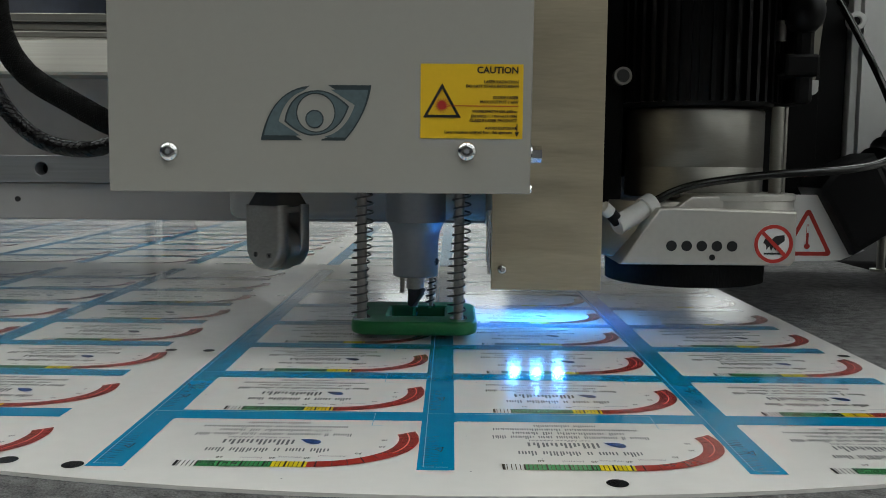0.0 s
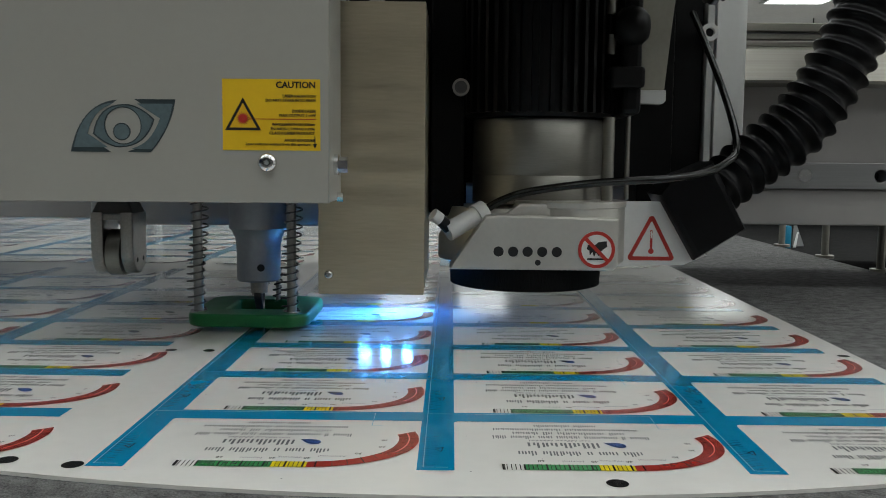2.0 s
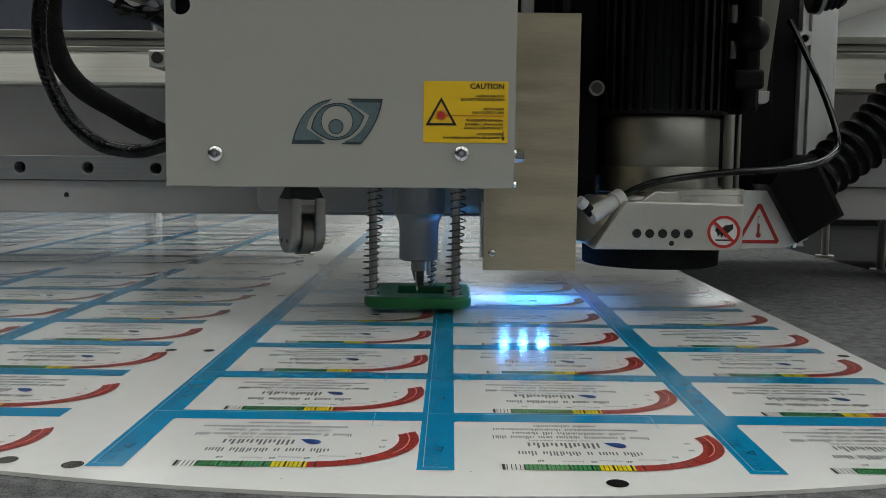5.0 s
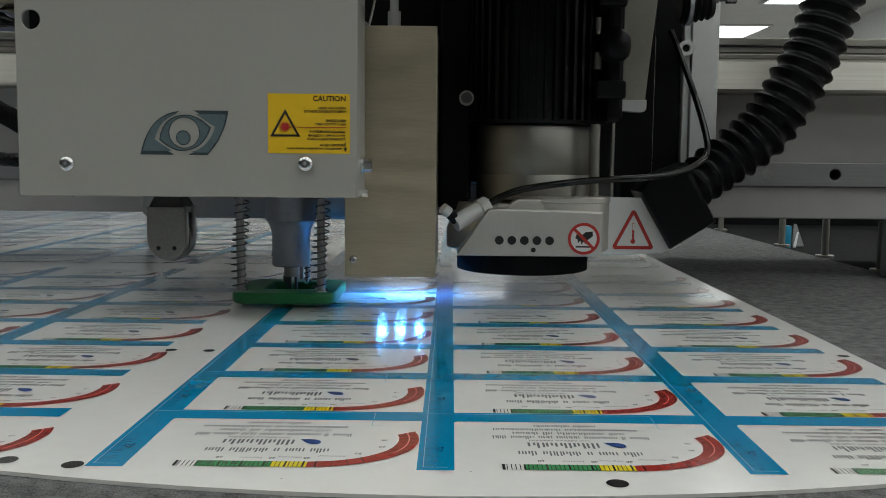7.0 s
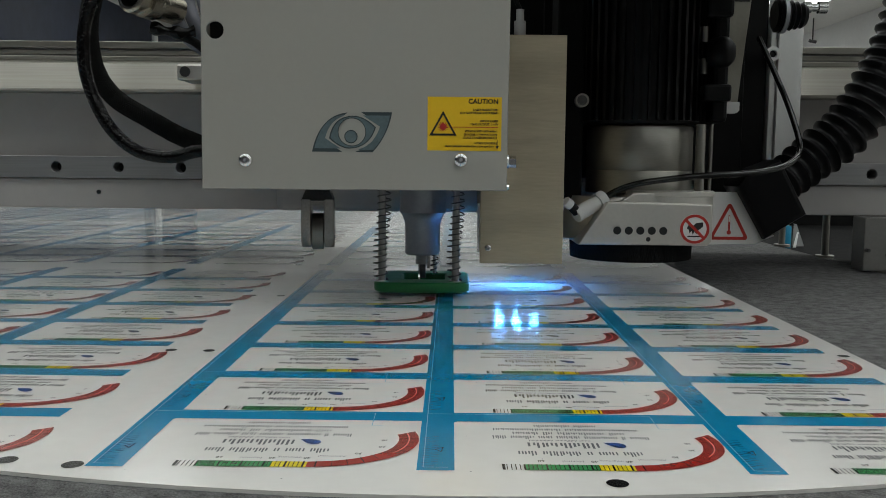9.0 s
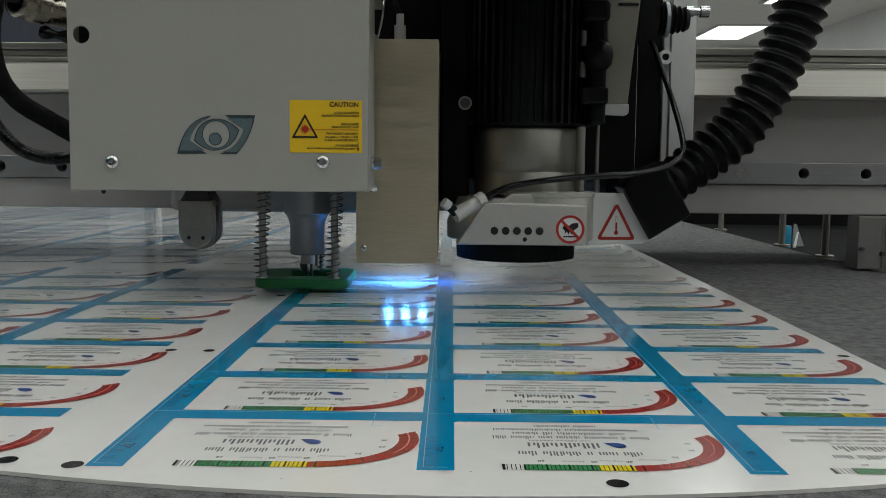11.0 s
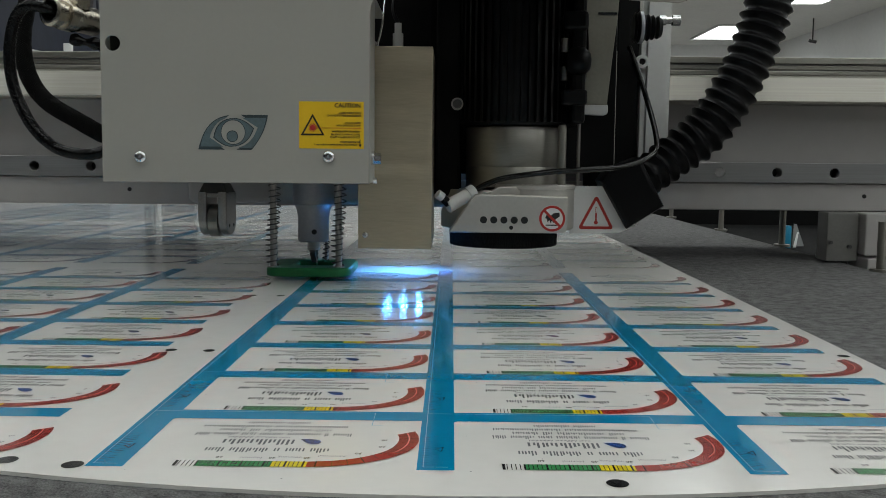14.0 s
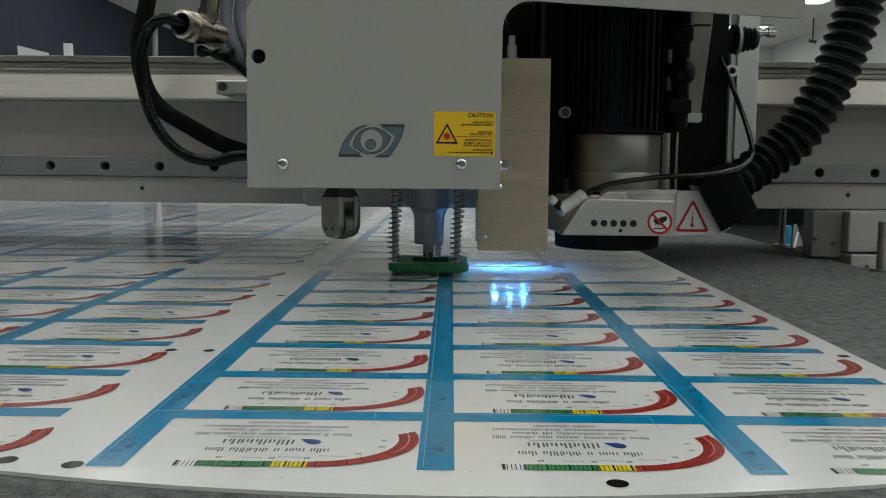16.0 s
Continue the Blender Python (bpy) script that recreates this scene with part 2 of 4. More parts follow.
def ceiling_lights():
    first = None
    for x in (-2.64, -1.62, -0.6, 0.42, 1.44, 2.46, 3.48):
        # only the far right panels are seen; the front row is added fill light
        for y in (-2.7, -0.5, 1.4, 3.9, 6.2, 8.6, 11.3):
            if (y > 11 and (x < -1 or 1 < x < 3)) or (8 < y < 9 and 1 < x < 3) or (y < -2 and x < 0):
                continue
            m = pose(x, y, 1.75)
            if first is None:
                first = tagged(new("ceiling_light"), "white recessed fluorescent ceiling panel, switched on; some are unseen fill light", "ceiling light", "ceiling lights")
                bm = bmesh.new()
                for a in ((-0.33, -0.30, -0.63, 0.63), (0.30, 0.33, -0.63, 0.63), (-0.30, 0.30, -0.63, -0.60), (-0.30, 0.30, 0.60, 0.63)):
                    box(bm, *a, -0.02, 0.0)
                part("frame", bm, M_PLASTIC, first)
                part("diffuser", B(-0.30, 0.30, -0.60, 0.60, -0.012, -0.004), M_LAMP, first, "glowing white diffuser")
                first.matrix_basis = m
            else:
                copy_thing(first, m)


def gap_block():
    # matte black block, added so that the gap past the table edge stays dark
    c = empty("gap_block", "low dark block added to blacken the gap beside the table", "cabinet")
    part("body", B(0.44, 2.2, 1.9, 3.0, -0.9, 0.06, bev=0.004), M_MATTE, c)
    part("shelf", B(0.44, 2.2, 1.1, 1.899, -0.9, -0.052, bev=0.004), M_MATTE, c)
    b = lathe(bmesh.new(), (0, 0), [(0.0058, 0), (0.0062, 0.001), (0.0062, 0.036), (0.0055, 0.038), (0.0050, 0.039)], 24)
    bottle = part("bottle", b, M_GLASSBLUE, smooth=40)
    bottle.location = (0.584, 1.30, -0.052)
    tagged(bottle, "small blue plastic bottle on the dark block", "bottle")
    p = part("paper_card", plate([[(-0.004, 0), (0.001, 0), (0.007, 0.027), (0.0045, 0.027)]], 0.002, upright(0)), M_SIGN)
    p.matrix_basis = pose(0.602, 1.31, -0.052, -12)
    g = part("paper_card", plate([[(0, 0), (0.021, 0), (0.009, 0.040), (0.005, 0.040)]], 0.002, upright(0)), M_DIM)
    g.matrix_basis = pose(0.606, 1.335, -0.052, -12)
    tagged(g, "grey tapered card standing behind the white one", "card")
    tagged(p, "folded white paper card on the dark block", "card")


def offcuts():
    # unseen rack, added to hold the offcuts and darken what the board reflects
    r = empty("rack", "low unseen slate grey rack at the far end of the table, added to darken reflections", "rack")
    part("body", B(-2.0, -1.16, 2.78, 3.12, 0.03, 0.40, bev=0.004), M_SLATE, r)
    for x in (-1.98, -1.22):
        part("foot", B(x, x + 0.04, 2.80, 3.10, -0.0012, 0.0299), M_DARKSTEEL, r)
    b = part("board_offcut", B(-0.013, 0.013, -0.01, 0.01, 0, 0.075, bev=0.002), M_SIGN)
    b.matrix_basis = pose(-1.295, 2.80, 0.40)
    tagged(b, "narrow white board offcut standing on the rack", "offcut")
    w = part("board_wedge", plate([[(-0.05, 0), (0.05, 0), (0.05, 0.055), (-0.05, 0.078)]], 0.02, upright(0.0)), M_SIGN)
    w.matrix_basis = pose(-1.46, 2.9, 0.40)
    tagged(w, "white board offcut lying on the rack", "offcut")


# ---------------------------------------------------------------- cutting table
def cutting_table():
    t = empty("cutting_table", "flatbed cutting table topped with dark grey felt", "cutting table")
    part("felt_top", B(-2.2, 0.376, -0.7, 3.2, -0.012, -0.0012), M_FELT, t, "dark grey felt mat")
    part("frame", B(-2.2, 0.374, -0.7, 3.2, -0.10, -0.0122), M_BEAMDARK, t)
    for x in (-2.0, 0.2):
        for y in (-0.5, 1.3, 3.0):
            part("leg", B(x - 0.05, x + 0.05, y - 0.05, y + 0.05, -0.9, -0.10), M_BEAMDARK, t)
    for y in (0.535, 0.655, 0.775, 1.011, 1.3):
        bm = cyl(bmesh.new(), (0.381, y, -0.10), (0.381, y, 0.043), 0.0036, seg=16)
        cyl(bm, (0.381, y, -0.002), (0.381, y, 0.001), 0.009, seg=16)
        part("guide_pin", bm, M_TURN, t, "steel guide pin", smooth=40)


CW, CH, GX, GY = 0.0889, 0.0508, 0.0115, 0.0111
PX, PY = CW + GX, CH + GY
BLOCK_X, BLOCK_Y = -0.3253, 0.527


def printed_card_mesh():
    """One printed card, drawn in mm round its own corner; the writing faces away from the camera."""
    mats = [M_BLACK, M_GREEN, M_YELLOW, M_RED, M_GREY, M_DROP, M_BLUE, M_BLUEDARK, M_PALE, M_REDDARK, M_PINK]
    bm = bmesh.new()
    z = 0.0002

    def quad(x0, x1, y0, y1, mi, dz=0.0):
        f = bm.faces.new([bm.verts.new((x / 1000, y / 1000, z + dz)) for x, y in ((x0, y0), (x1, y0), (x1, y1), (x0, y1))])
        f.material_index = mi

    def poly(pts, mi, dz=0.0):
        f = bm.faces.new([bm.verts.new((x / 1000, y / 1000, z + dz)) for x, y in pts])
        f.material_index = mi
    # scale bar
    y0, y1 = 0.6, 5.6
    quad(14.6, 15.5, y0, y1, 0)
    for i in range(1, 5):
        quad(14.6 + i * 1.35, 14.85 + i * 1.35, y0, y1, 0)
    quad(21.2, 44.2, y0, y1, 1)
    quad(44.2, 55.2, y0, y1, 2)
    for i in range(17):
        x = 21.2 + i * 1.37
        w = 0.55 if i % 5 == 0 else 0.2
        quad(x, x + w, y0, y1, 0, 0.00005)
    for i in range(8):
        x = 44.2 + i * 1.37
        w = 0.6 if i in (3, 7) else 0.2
        quad(x, x + w, y0, y1, 0, 0.00005)
    # red bow
    out = spline([(55.2, 0.6, 0), (63, 1.6, 0), (71, 4.2, 0), (79, 9.0, 0), (85.5, 16.2, 0), (88.3, 24, 0), (88.4, 32, 0), (87.0, 38.0, 0)], 5)
    inn = spline([(55.2, 5.6, 0), (62.5, 6.6, 0), (69.5, 9.2, 0), (75.5, 13.4, 0), (79.6, 18.6, 0), (81.6, 24.5, 0), (82.0, 30, 0), (81.2, 34.0, 0)], 5)
    for a, b, c, d in zip(out, out[1:], inn[1:], inn):
        poly([a[:2], b[:2], c[:2], d[:2]], 3)
    for k in range(2, len(out) - 1, 3):
        a, b = out[k], inn[k]
        w = (out[k + 1] - out[k]).normalized() * (0.4 if k % 9 == 2 else 0.16)
        poly([a[:2], (a + w)[:2], (b + w)[:2], b[:2]], 9 if k % 9 == 2 else 9, 0.00005)
    mid = [a * 0.52 + b * 0.48 for a, b in zip(out, inn)][18:-1]
    for a, b in zip(mid, mid[1:]):
        w = Vector((-(b - a).y, (b - a).x, 0)).normalized() * 0.22
        poly([(a - w)[:2], (b - w)[:2], (b + w)[:2], (a + w)[:2]], 10, 0.00006)

    # private lines of writing as plain bars
    rnd = random.Random(11)

    def line(x0, x1, y, h, lens, mi):
        tot = sum(lens) + 0.8 * (len(lens) - 1)
        u = (x1 - x0) / tot
        x = x0
        for n in lens:
            for j in range(n):
                tall = h * (1.0 if rnd.random() < 0.3 else 0.72)
                a, b = x + j * u, x + (j + rnd.uniform(0.46, 0.62)) * u
                quad(a, a + 0.27 * u, y + h - tall, y + h, mi)
                quad(b, b + 0.25 * u, y + h - tall * rnd.uniform(0.72, 1.0), y + h, mi)
            x += u * (n + 0.8)
    line(20.5, 60.5, 13.9, 4.4, (3, 6, 1, 3, 3), 4)
    line(24.2, 48.2, 21.6, 5.6, (8,), 4)
    line(25.0, 45.5, 28.6, 1.5, (9, 8, 4), 8)
    line(13.0, 66.0, 31.0, 3.5, (3, 5, 3, 5, 7, 1, 4), 4)
    line(20.0, 58.5, 35.6, 3.2, (5, 2, 9, 3), 4)
    line(13.5, 63.8, 39.9, 3.0, (14, 15), 4)
    line(28.0, 50.0, 44.2, 3.0, (8, 5), 4)
    # the drop beside the name of the practice
    poly([(49.4, 27.8), (50.8, 25.4), (52.4, 23.6), (54.4, 22.7), (56.0, 23.2), (56.6, 24.6), (56.0, 26.4), (54.4, 27.6), (52.2, 28.0)], 5)
    # corner of the blue surround
    arc = [(2.2 - 2.2 * math.cos(radians(a)), 48.6 + 2.2 * math.sin(radians(a))) for a in range(0, 91, 15)]
    poly([(-0.2, 48.6), *arc, (2.2, 51.0), (-0.2, 51.0)], 6, -0.00002)
    # ruler on the blue strip
    for i in range(13):
        y = 3.5 + 2.3 * i
        quad(-10.2, -6.2 if i % 5 == 0 else -8.0, y, y + 0.22, 7)
        quad(-7.4, -5.0, y + 1.1, y + 1.3, 7)
    for a, b in (((-6.2, 19), (-3.6, 21.2)), ((-3.6, 21.2), (-4.2, 16.8)), ((-4.2, 16.8), (-6.2, 19))):
        d = Vector((b[0] - a[0], b[1] - a[1])).normalized() * 0.2
        poly([(a[0] - d.y, a[1] + d.x), (b[0] - d.y, b[1] + d.x), (b[0] + d.y, b[1] - d.x), (a[0] + d.y, a[1] - d.x)], 7)
    # figures and zones
    def put(text, size, x, y, mi):
        me = words(text, size / 1000, Matrix.Translation((x / 1000, y / 1000, z)) @ Matrix.Rotation(math.pi, 4, "Z"), align="CENTER")
        n = len(bm.faces)
        bm.from_mesh(me)
        bm.faces.ensure_lookup_table()
        for f in bm.faces[n:]:
            f.material_index = mi
        bpy.data.meshes.remove(me)
    for text, x, y in (("60", 27, 9.6), ("48", 43.6, 9.4), ("40", 54.4, 9.8), ("30", 70, 14.6), ("20", 77, 21.6), ("10", 77.4, 28.5)):
        put(text, 2.3, x, y, 0)
    for text, x, y in (("Normal", 37, 9.4), ("Warning", 49, 10.2), ("Abnormal", 62, 11.6)):
        put(text, 2.2, x, y, 8)
    me = bpy.data.meshes.new("printed_card")
    bm.normal_update()
    for f in bm.faces:
        if f.normal.z < 0:
            f.normal_flip()
    bm.to_mesh(me)
    bm.free()
    for m in mats:
        me.materials.append(m)
    return me


def flat(x0, x1, y0, y1, z):
    bm = bmesh.new()
    bm.faces.new([bm.verts.new(p) for p in ((x0, y0, z), (x1, y0, z), (x1, y1, z), (x0, y1, z))])
    return bm


def printed_sheet():
    s = tagged(new("printed_sheet"), "glossy white printed board with rows of cards between cyan strips", "printed sheet")
    edge = [(x, min(-0.0210 + 0.87 * x * x, -0.0006)) for x in [-0.16 + 0.008 * i for i in range(42)]]
    part("board", plate([[(-1.35, -0.0006), *edge, (0.1968, -0.0006), (0.1968, 2.2), (-1.35, 2.2)]], 0.0012, Matrix.Translation((0, 0, -0.0006))), M_SHEET, s)
    card = printed_card_mesh()
    strip_me = bar_me = None
    kerf = bmesh.new()
    for bx in range(3):
        for by in range(3):
            ox, oy = bx * BLOCK_X, by * BLOCK_Y
            for c in (-1, 0, 1):
                x = ox + c * PX
                if strip_me is None:
                    bm = flat(-GX, 0, -0.0005, 8 * PY - GY + 0.006, 0.0001)
                    strip = part("cyan_strip", bm, M_BLUE, s)
                    strip_me = strip.data
                    strip.location = (x, oy, 0)
                else:
                    o = new("cyan_strip", strip_me)
                    o.parent, o.location = s, (x, oy, 0)
                for r in range(8):
                    o = new("printed_card", card)
                    o.parent, o.location = s, (x, oy + r * PY, 0)
                    if r < 7:
                        if bar_me is None:
                            b = part("cyan_bar", flat(-0.0002, CW + 0.0002, -GY, 0, 0.00012), M_BLUE, s)
                            bar_me = b.data
                        else:
                            b = new("cyan_bar", bar_me)
                            b.parent = s
                        b.location = (x, oy + (r + 1) * PY, 0)
                        b.scale.x = 0.934 if c == 1 else 1.0
                if bx < 2 and by == 0:
                    for f in (flat(x - GX + 0.0018, x - GX + 0.0021, 0.002, 8 * PY - 0.006, 0.00025), flat(x - GX + 0.0018, x - 0.002, 0.0017, 0.002, 0.00025)):
                        me = bpy.data.meshes.new("kerf")
                        f.to_mesh(me)
                        f.free()
                        kerf.from_mesh(me)
                        bpy.data.meshes.remove(me)
            for px, py in ((0.0473, -0.0098), (-0.1375, 0.004), (-0.1158, 0.0005), (-0.1372, 0.1656), (-0.1186, 0.1653), (0.19, 0.169), (-0.1176, 0.344), (-0.137, 0.344)):
                if bx == 0 or (py > -0.005 and px < 0):
                    bm = bmesh.new()
                    bmesh.ops.create_circle(bm, cap_ends=True, segments=28, radius=0.0033 if py < 0.1 else 0.0028, matrix=pose(px + ox, py + oy, 0.00016))
                    part("registration_mark", bm, M_BLACK, s)
    # cuts already made across the bars and round the bows
    for c in (-1, 0):
        for row in range(5):
            x, y = c * PX + 0.0715, row * PY
            for f in (flat(x, x + 0.00025, y + 0.044, y + 0.0597, 0.00026), flat(x, x + 0.004, y + 0.0438, y + 0.0440, 0.00026), flat(c * PX - GX + 0.0021, x, y + 0.0595, y + 0.0598, 0.00026)):
                me = bpy.data.meshes.new("kerf")
                f.to_mesh(me)
                f.free()
                kerf.from_mesh(me)
                bpy.data.meshes.remove(me)
    rnd = random.Random(4)
    specks = bmesh.new()
    for i in range(160):
        x, y, q = rnd.uniform(-0.3, 0.19), rnd.uniform(-0.01, 0.45), rnd.uniform(0.00012, 0.0004)
        bmesh.ops.create_circle(specks, cap_ends=True, segments=5, radius=q, matrix=pose(x, y, 0.0003, 0, 0, rnd.uniform(0, 360)))
    tagged(part("dust", specks, M_PALE, s), kind="stuff")
    part("cut_line", kerf, M_KERF, s, "pale cut line")


# ---------------------------------------------------------------- gantry
def gantry():
    g = empty("gantry", "light grey and aluminium gantry beam across the table", "gantry")
    X0, X1 = -2.36, 0.70
    part("beam_body", B(X0, X1, 0.268, 0.42, 0.048, 0.19), M_BEAM, g)
    part("lower_lip", B(X0, X1, 0.256, 0.268, 0.048, 0.0745, bev=0.001), M_BEAM, g)
    loops = [[(X0, 0.0755), (X1, 0.0755), (X1, 0.0937), (X0, 0.0937)]]
    for k in range(-36, 19):
        x = -0.3528 + 0.0555 * k
        if X0 < x < X1:
            loops.append(circle(x, 0.0847, 0.0052, 20))
    part("guide_rail", plate(loops, 0.014, upright(0.259), 0.0006), M_RAIL, g, "steel guide rail with bolt holes")
    # black discs paint the shade at the bottom of the rail holes
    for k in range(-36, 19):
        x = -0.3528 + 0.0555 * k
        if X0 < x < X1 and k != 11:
            part("recess_shade", cyl(bmesh.new(), (x, 0.2668, 0.0847), (x, 0.2676, 0.0847), 0.0058, seg=16), M_HOLESHADE, g)
    bm = cyl(bmesh.new(), (0.2577, 0.2515, 0.0847), (0.2577, 0.262, 0.0847), 0.0049, seg=20)
    part("rail_bolt", bm, M_CHROME, g, smooth=40)
    # flat black discs drawn as shaded holes
    for x in (-0.3168, -0.85, 0.4):
        part("small_hole", cyl(bmesh.new(), (x, 0.2552, 0.0625), (x, 0.258, 0.0625), 0.002, seg=12), M_HOLESHADE, g)
    # aluminium band with a bright chamfer, and the grooved top rail
    prof = [(0.268, 0.150), (0.236, 0.150), (0.2345, 0.152), (0.2430, 0.1745), (0.248, 0.177), (0.268, 0.177)]
    bm = bmesh.new()
    a = [bm.verts.new((X0, y, z)) for y, z in prof]
    b = [bm.verts.new((X1, y, z)) for y, z in prof]
    for i in range(len(prof)):
        j = (i + 1) % len(prof)
        bm.faces.new((a[i], a[j], b[j], b[i]))
    bm.faces.new(a)
    bm.faces.new(b[::-1])
    part("aluminium_band", bm, M_ALUH, g, "bright brushed aluminium band")
    for z0, z1, y in ((0.1775, 0.1815, 0.250), (0.183, 0.187, 0.254), (0.1885, 0.1945, 0.252)):
        part("top_rail", B(X0, X1, y, 0.40, z0, z1, bev=0.0006), M_ALUH, g)
    part("groove_back", B(X0, X1, 0.2565, 0.40, 0.1816, 0.1884), M_RAIL, g)
    chain = plate([[(0.08, 0.195), (0.315, 0.195), (0.300, 0.199), (0.265, 0.204), (0.20, 0.209), (0.08, 0.211)]], 0.03, upright(0.39), 0.001)
    part("cable_cover", chain, M_MATTE, g, "black cable cover lying on the beam")
    # right end
    part("end_plate", B(0.3585, 0.3885, 0.238, 0.262, 0.0008, 0.0475, bev=0.001), M_ENDPLATE, g, "grey end plate")
    part("end_leg", B(0.3895, 0.70, 0.226, 0.262, 0.0075, 0.0475, bev=0.0015), M_BEAM, g)
    part("end_foot", B(0.3895, 0.70, 0.218, 0.262, -0.016, 0.0055, bev=0.0015), M_BEAM, g)
    part("end_leg", B(-2.36, -2.21, 0.226, 0.262, -0.016, 0.0475, bev=0.0015), M_BEAM, g)
    for x, z in ((0.3612, 0.019), (0.3795, 0.015), (0.405, -0.006)):
        part("bolt", cyl(bmesh.new(), (x, 0.2165 if z < 0 else 0.234, z), (x, 0.24, z), 0.0018, seg=10), M_DARKSTEEL, g)
    ring = plate([circle(0.432, 0.028, 0.010, 32), circle(0.432, 0.028, 0.0078, 32)], 0.0004, upright(0.2255))
    part("warning_sign", ring, M_LRED, g, "red round prohibition sign")
    part("sign_bar", plate([[(0.4255, 0.0345), (0.427, 0.036), (0.4385, 0.0225), (0.437, 0.021)]], 0.0004, upright(0.2253)), M_LRED, g)
    return g


# ---------------------------------------------------------------- cutting head
def screw(parent, x, y, z, r=0.0044):
    """Domed screw with a star recess, facing the camera."""
    bm = bmesh.new()
    n = 20
    prof = [(r, 0.0), (r, -0.0007), (r * 0.86, -0.0019), (r * 0.55, -0.0026), (r * 0.42, -0.0026), (r * 0.36, -0.0012), (0.0001, -0.0011)]
    rings = [[bm.verts.new((x + q * math.cos(2 * math.pi * i / n), y + d, z + q * math.sin(2 * math.pi * i / n))) for i in range(n)] for q, d in prof]
    for a, b in zip(rings, rings[1:]):
        for i in range(n):
            bm.faces.new((a[i], a[(i + 1) % n], b[(i + 1) % n], b[i]))
    s = part("screw", bm, M_CHROME, parent, "bright zinc screw", smooth=50)
    lobes = [(x + r * (0.33 if i % 2 else 0.20) * math.cos(math.pi * i / 6), z + r * (0.33 if i % 2 else 0.20) * math.sin(math.pi * i / 6)) for i in range(12)]
    part("socket", plate([lobes], 0.0004, upright(y - 0.0025)), M_ANOD, s)
    return s


def eye_emblem(parent):
    """Emblem of a stylised eye in slate grey, as plain shapes."""
    def P(u, v):  # unit square to the cover
        return (0.0403 + u * 0.0484, 0.0054 + v * 0.0240)

    def arc(p0, p1, p2, n=10):
        return [((1 - t) ** 2 * p0[0] + 2 * t * (1 - t) * p1[0] + t * t * p2[0], (1 - t) ** 2 * p0[1] + 2 * t * (1 - t) * p1[1] + t * t * p2[1]) for t in [i / n for i in range(n + 1)]]
    left = arc((0.0, 0.0), (0.10, 0.92), (0.45, 0.985), 12) + arc((0.41, 0.93), (0.22, 0.80), (0.155, 0.30), 8) + [(0.38, 0.0)]
    right = [(0.61, 1.0), (1.0, 1.0)] + arc((1.0, 1.0), (0.96, 0.45), (0.76, 0.0), 10)[1:] + [(0.55, 0.0), (0.55, 0.02)] + arc((0.60, 0.05), (0.78, 0.20), (0.86, 0.68), 8)
    mid = arc((0.215, 0.34), (0.26, 0.90), (0.52, 0.905), 8) + arc((0.56, 0.90), (0.68, 0.86), (0.80, 0.62), 6) + arc((0.80, 0.62), (0.72, 0.10), (0.47, 0.085), 8) + arc((0.43, 0.09), (0.32, 0.14), (0.215, 0.34), 6)[:-1]
    a = 24.0 / 48.4
    ring = [(0.50 + 0.168 * math.cos(t), 0.50 + 0.168 / a * math.sin(t)) for t in [2 * math.pi * i / 32 for i in range(32)]]
    pupil = [(0.488 + 0.083 * math.cos(t), 0.385 + 0.083 / a * math.sin(t)) for t in [2 * math.pi * i / 24 for i in range(24)]]

    def grow(loop, k):
        cx, cy = sum(p[0] for p in loop) / len(loop), sum(p[1] for p in loop) / len(loop)
        return [(cx + (x - cx) * k, cy + (y - cy) * k) for x, y in loop]
    for loops in ([left], [right], [mid, ring], [pupil]):
        q = [[P(*p) for p in lp] for lp in loops]
        part("emblem_edge", plate(q, 0.0002, upright(-0.00015)), M_LOGODARK, parent)
        inner = [grow(loops[0], 0.86 if len(loops) == 1 else 0.94)] + [grow(lp, 1.06) for lp in loops[1:]]
        part("emblem", plate([[P(*p) for p in lp] for lp in inner], 0.0002, upright(-0.0003)), M_LOGO, parent, "slate grey eye emblem")


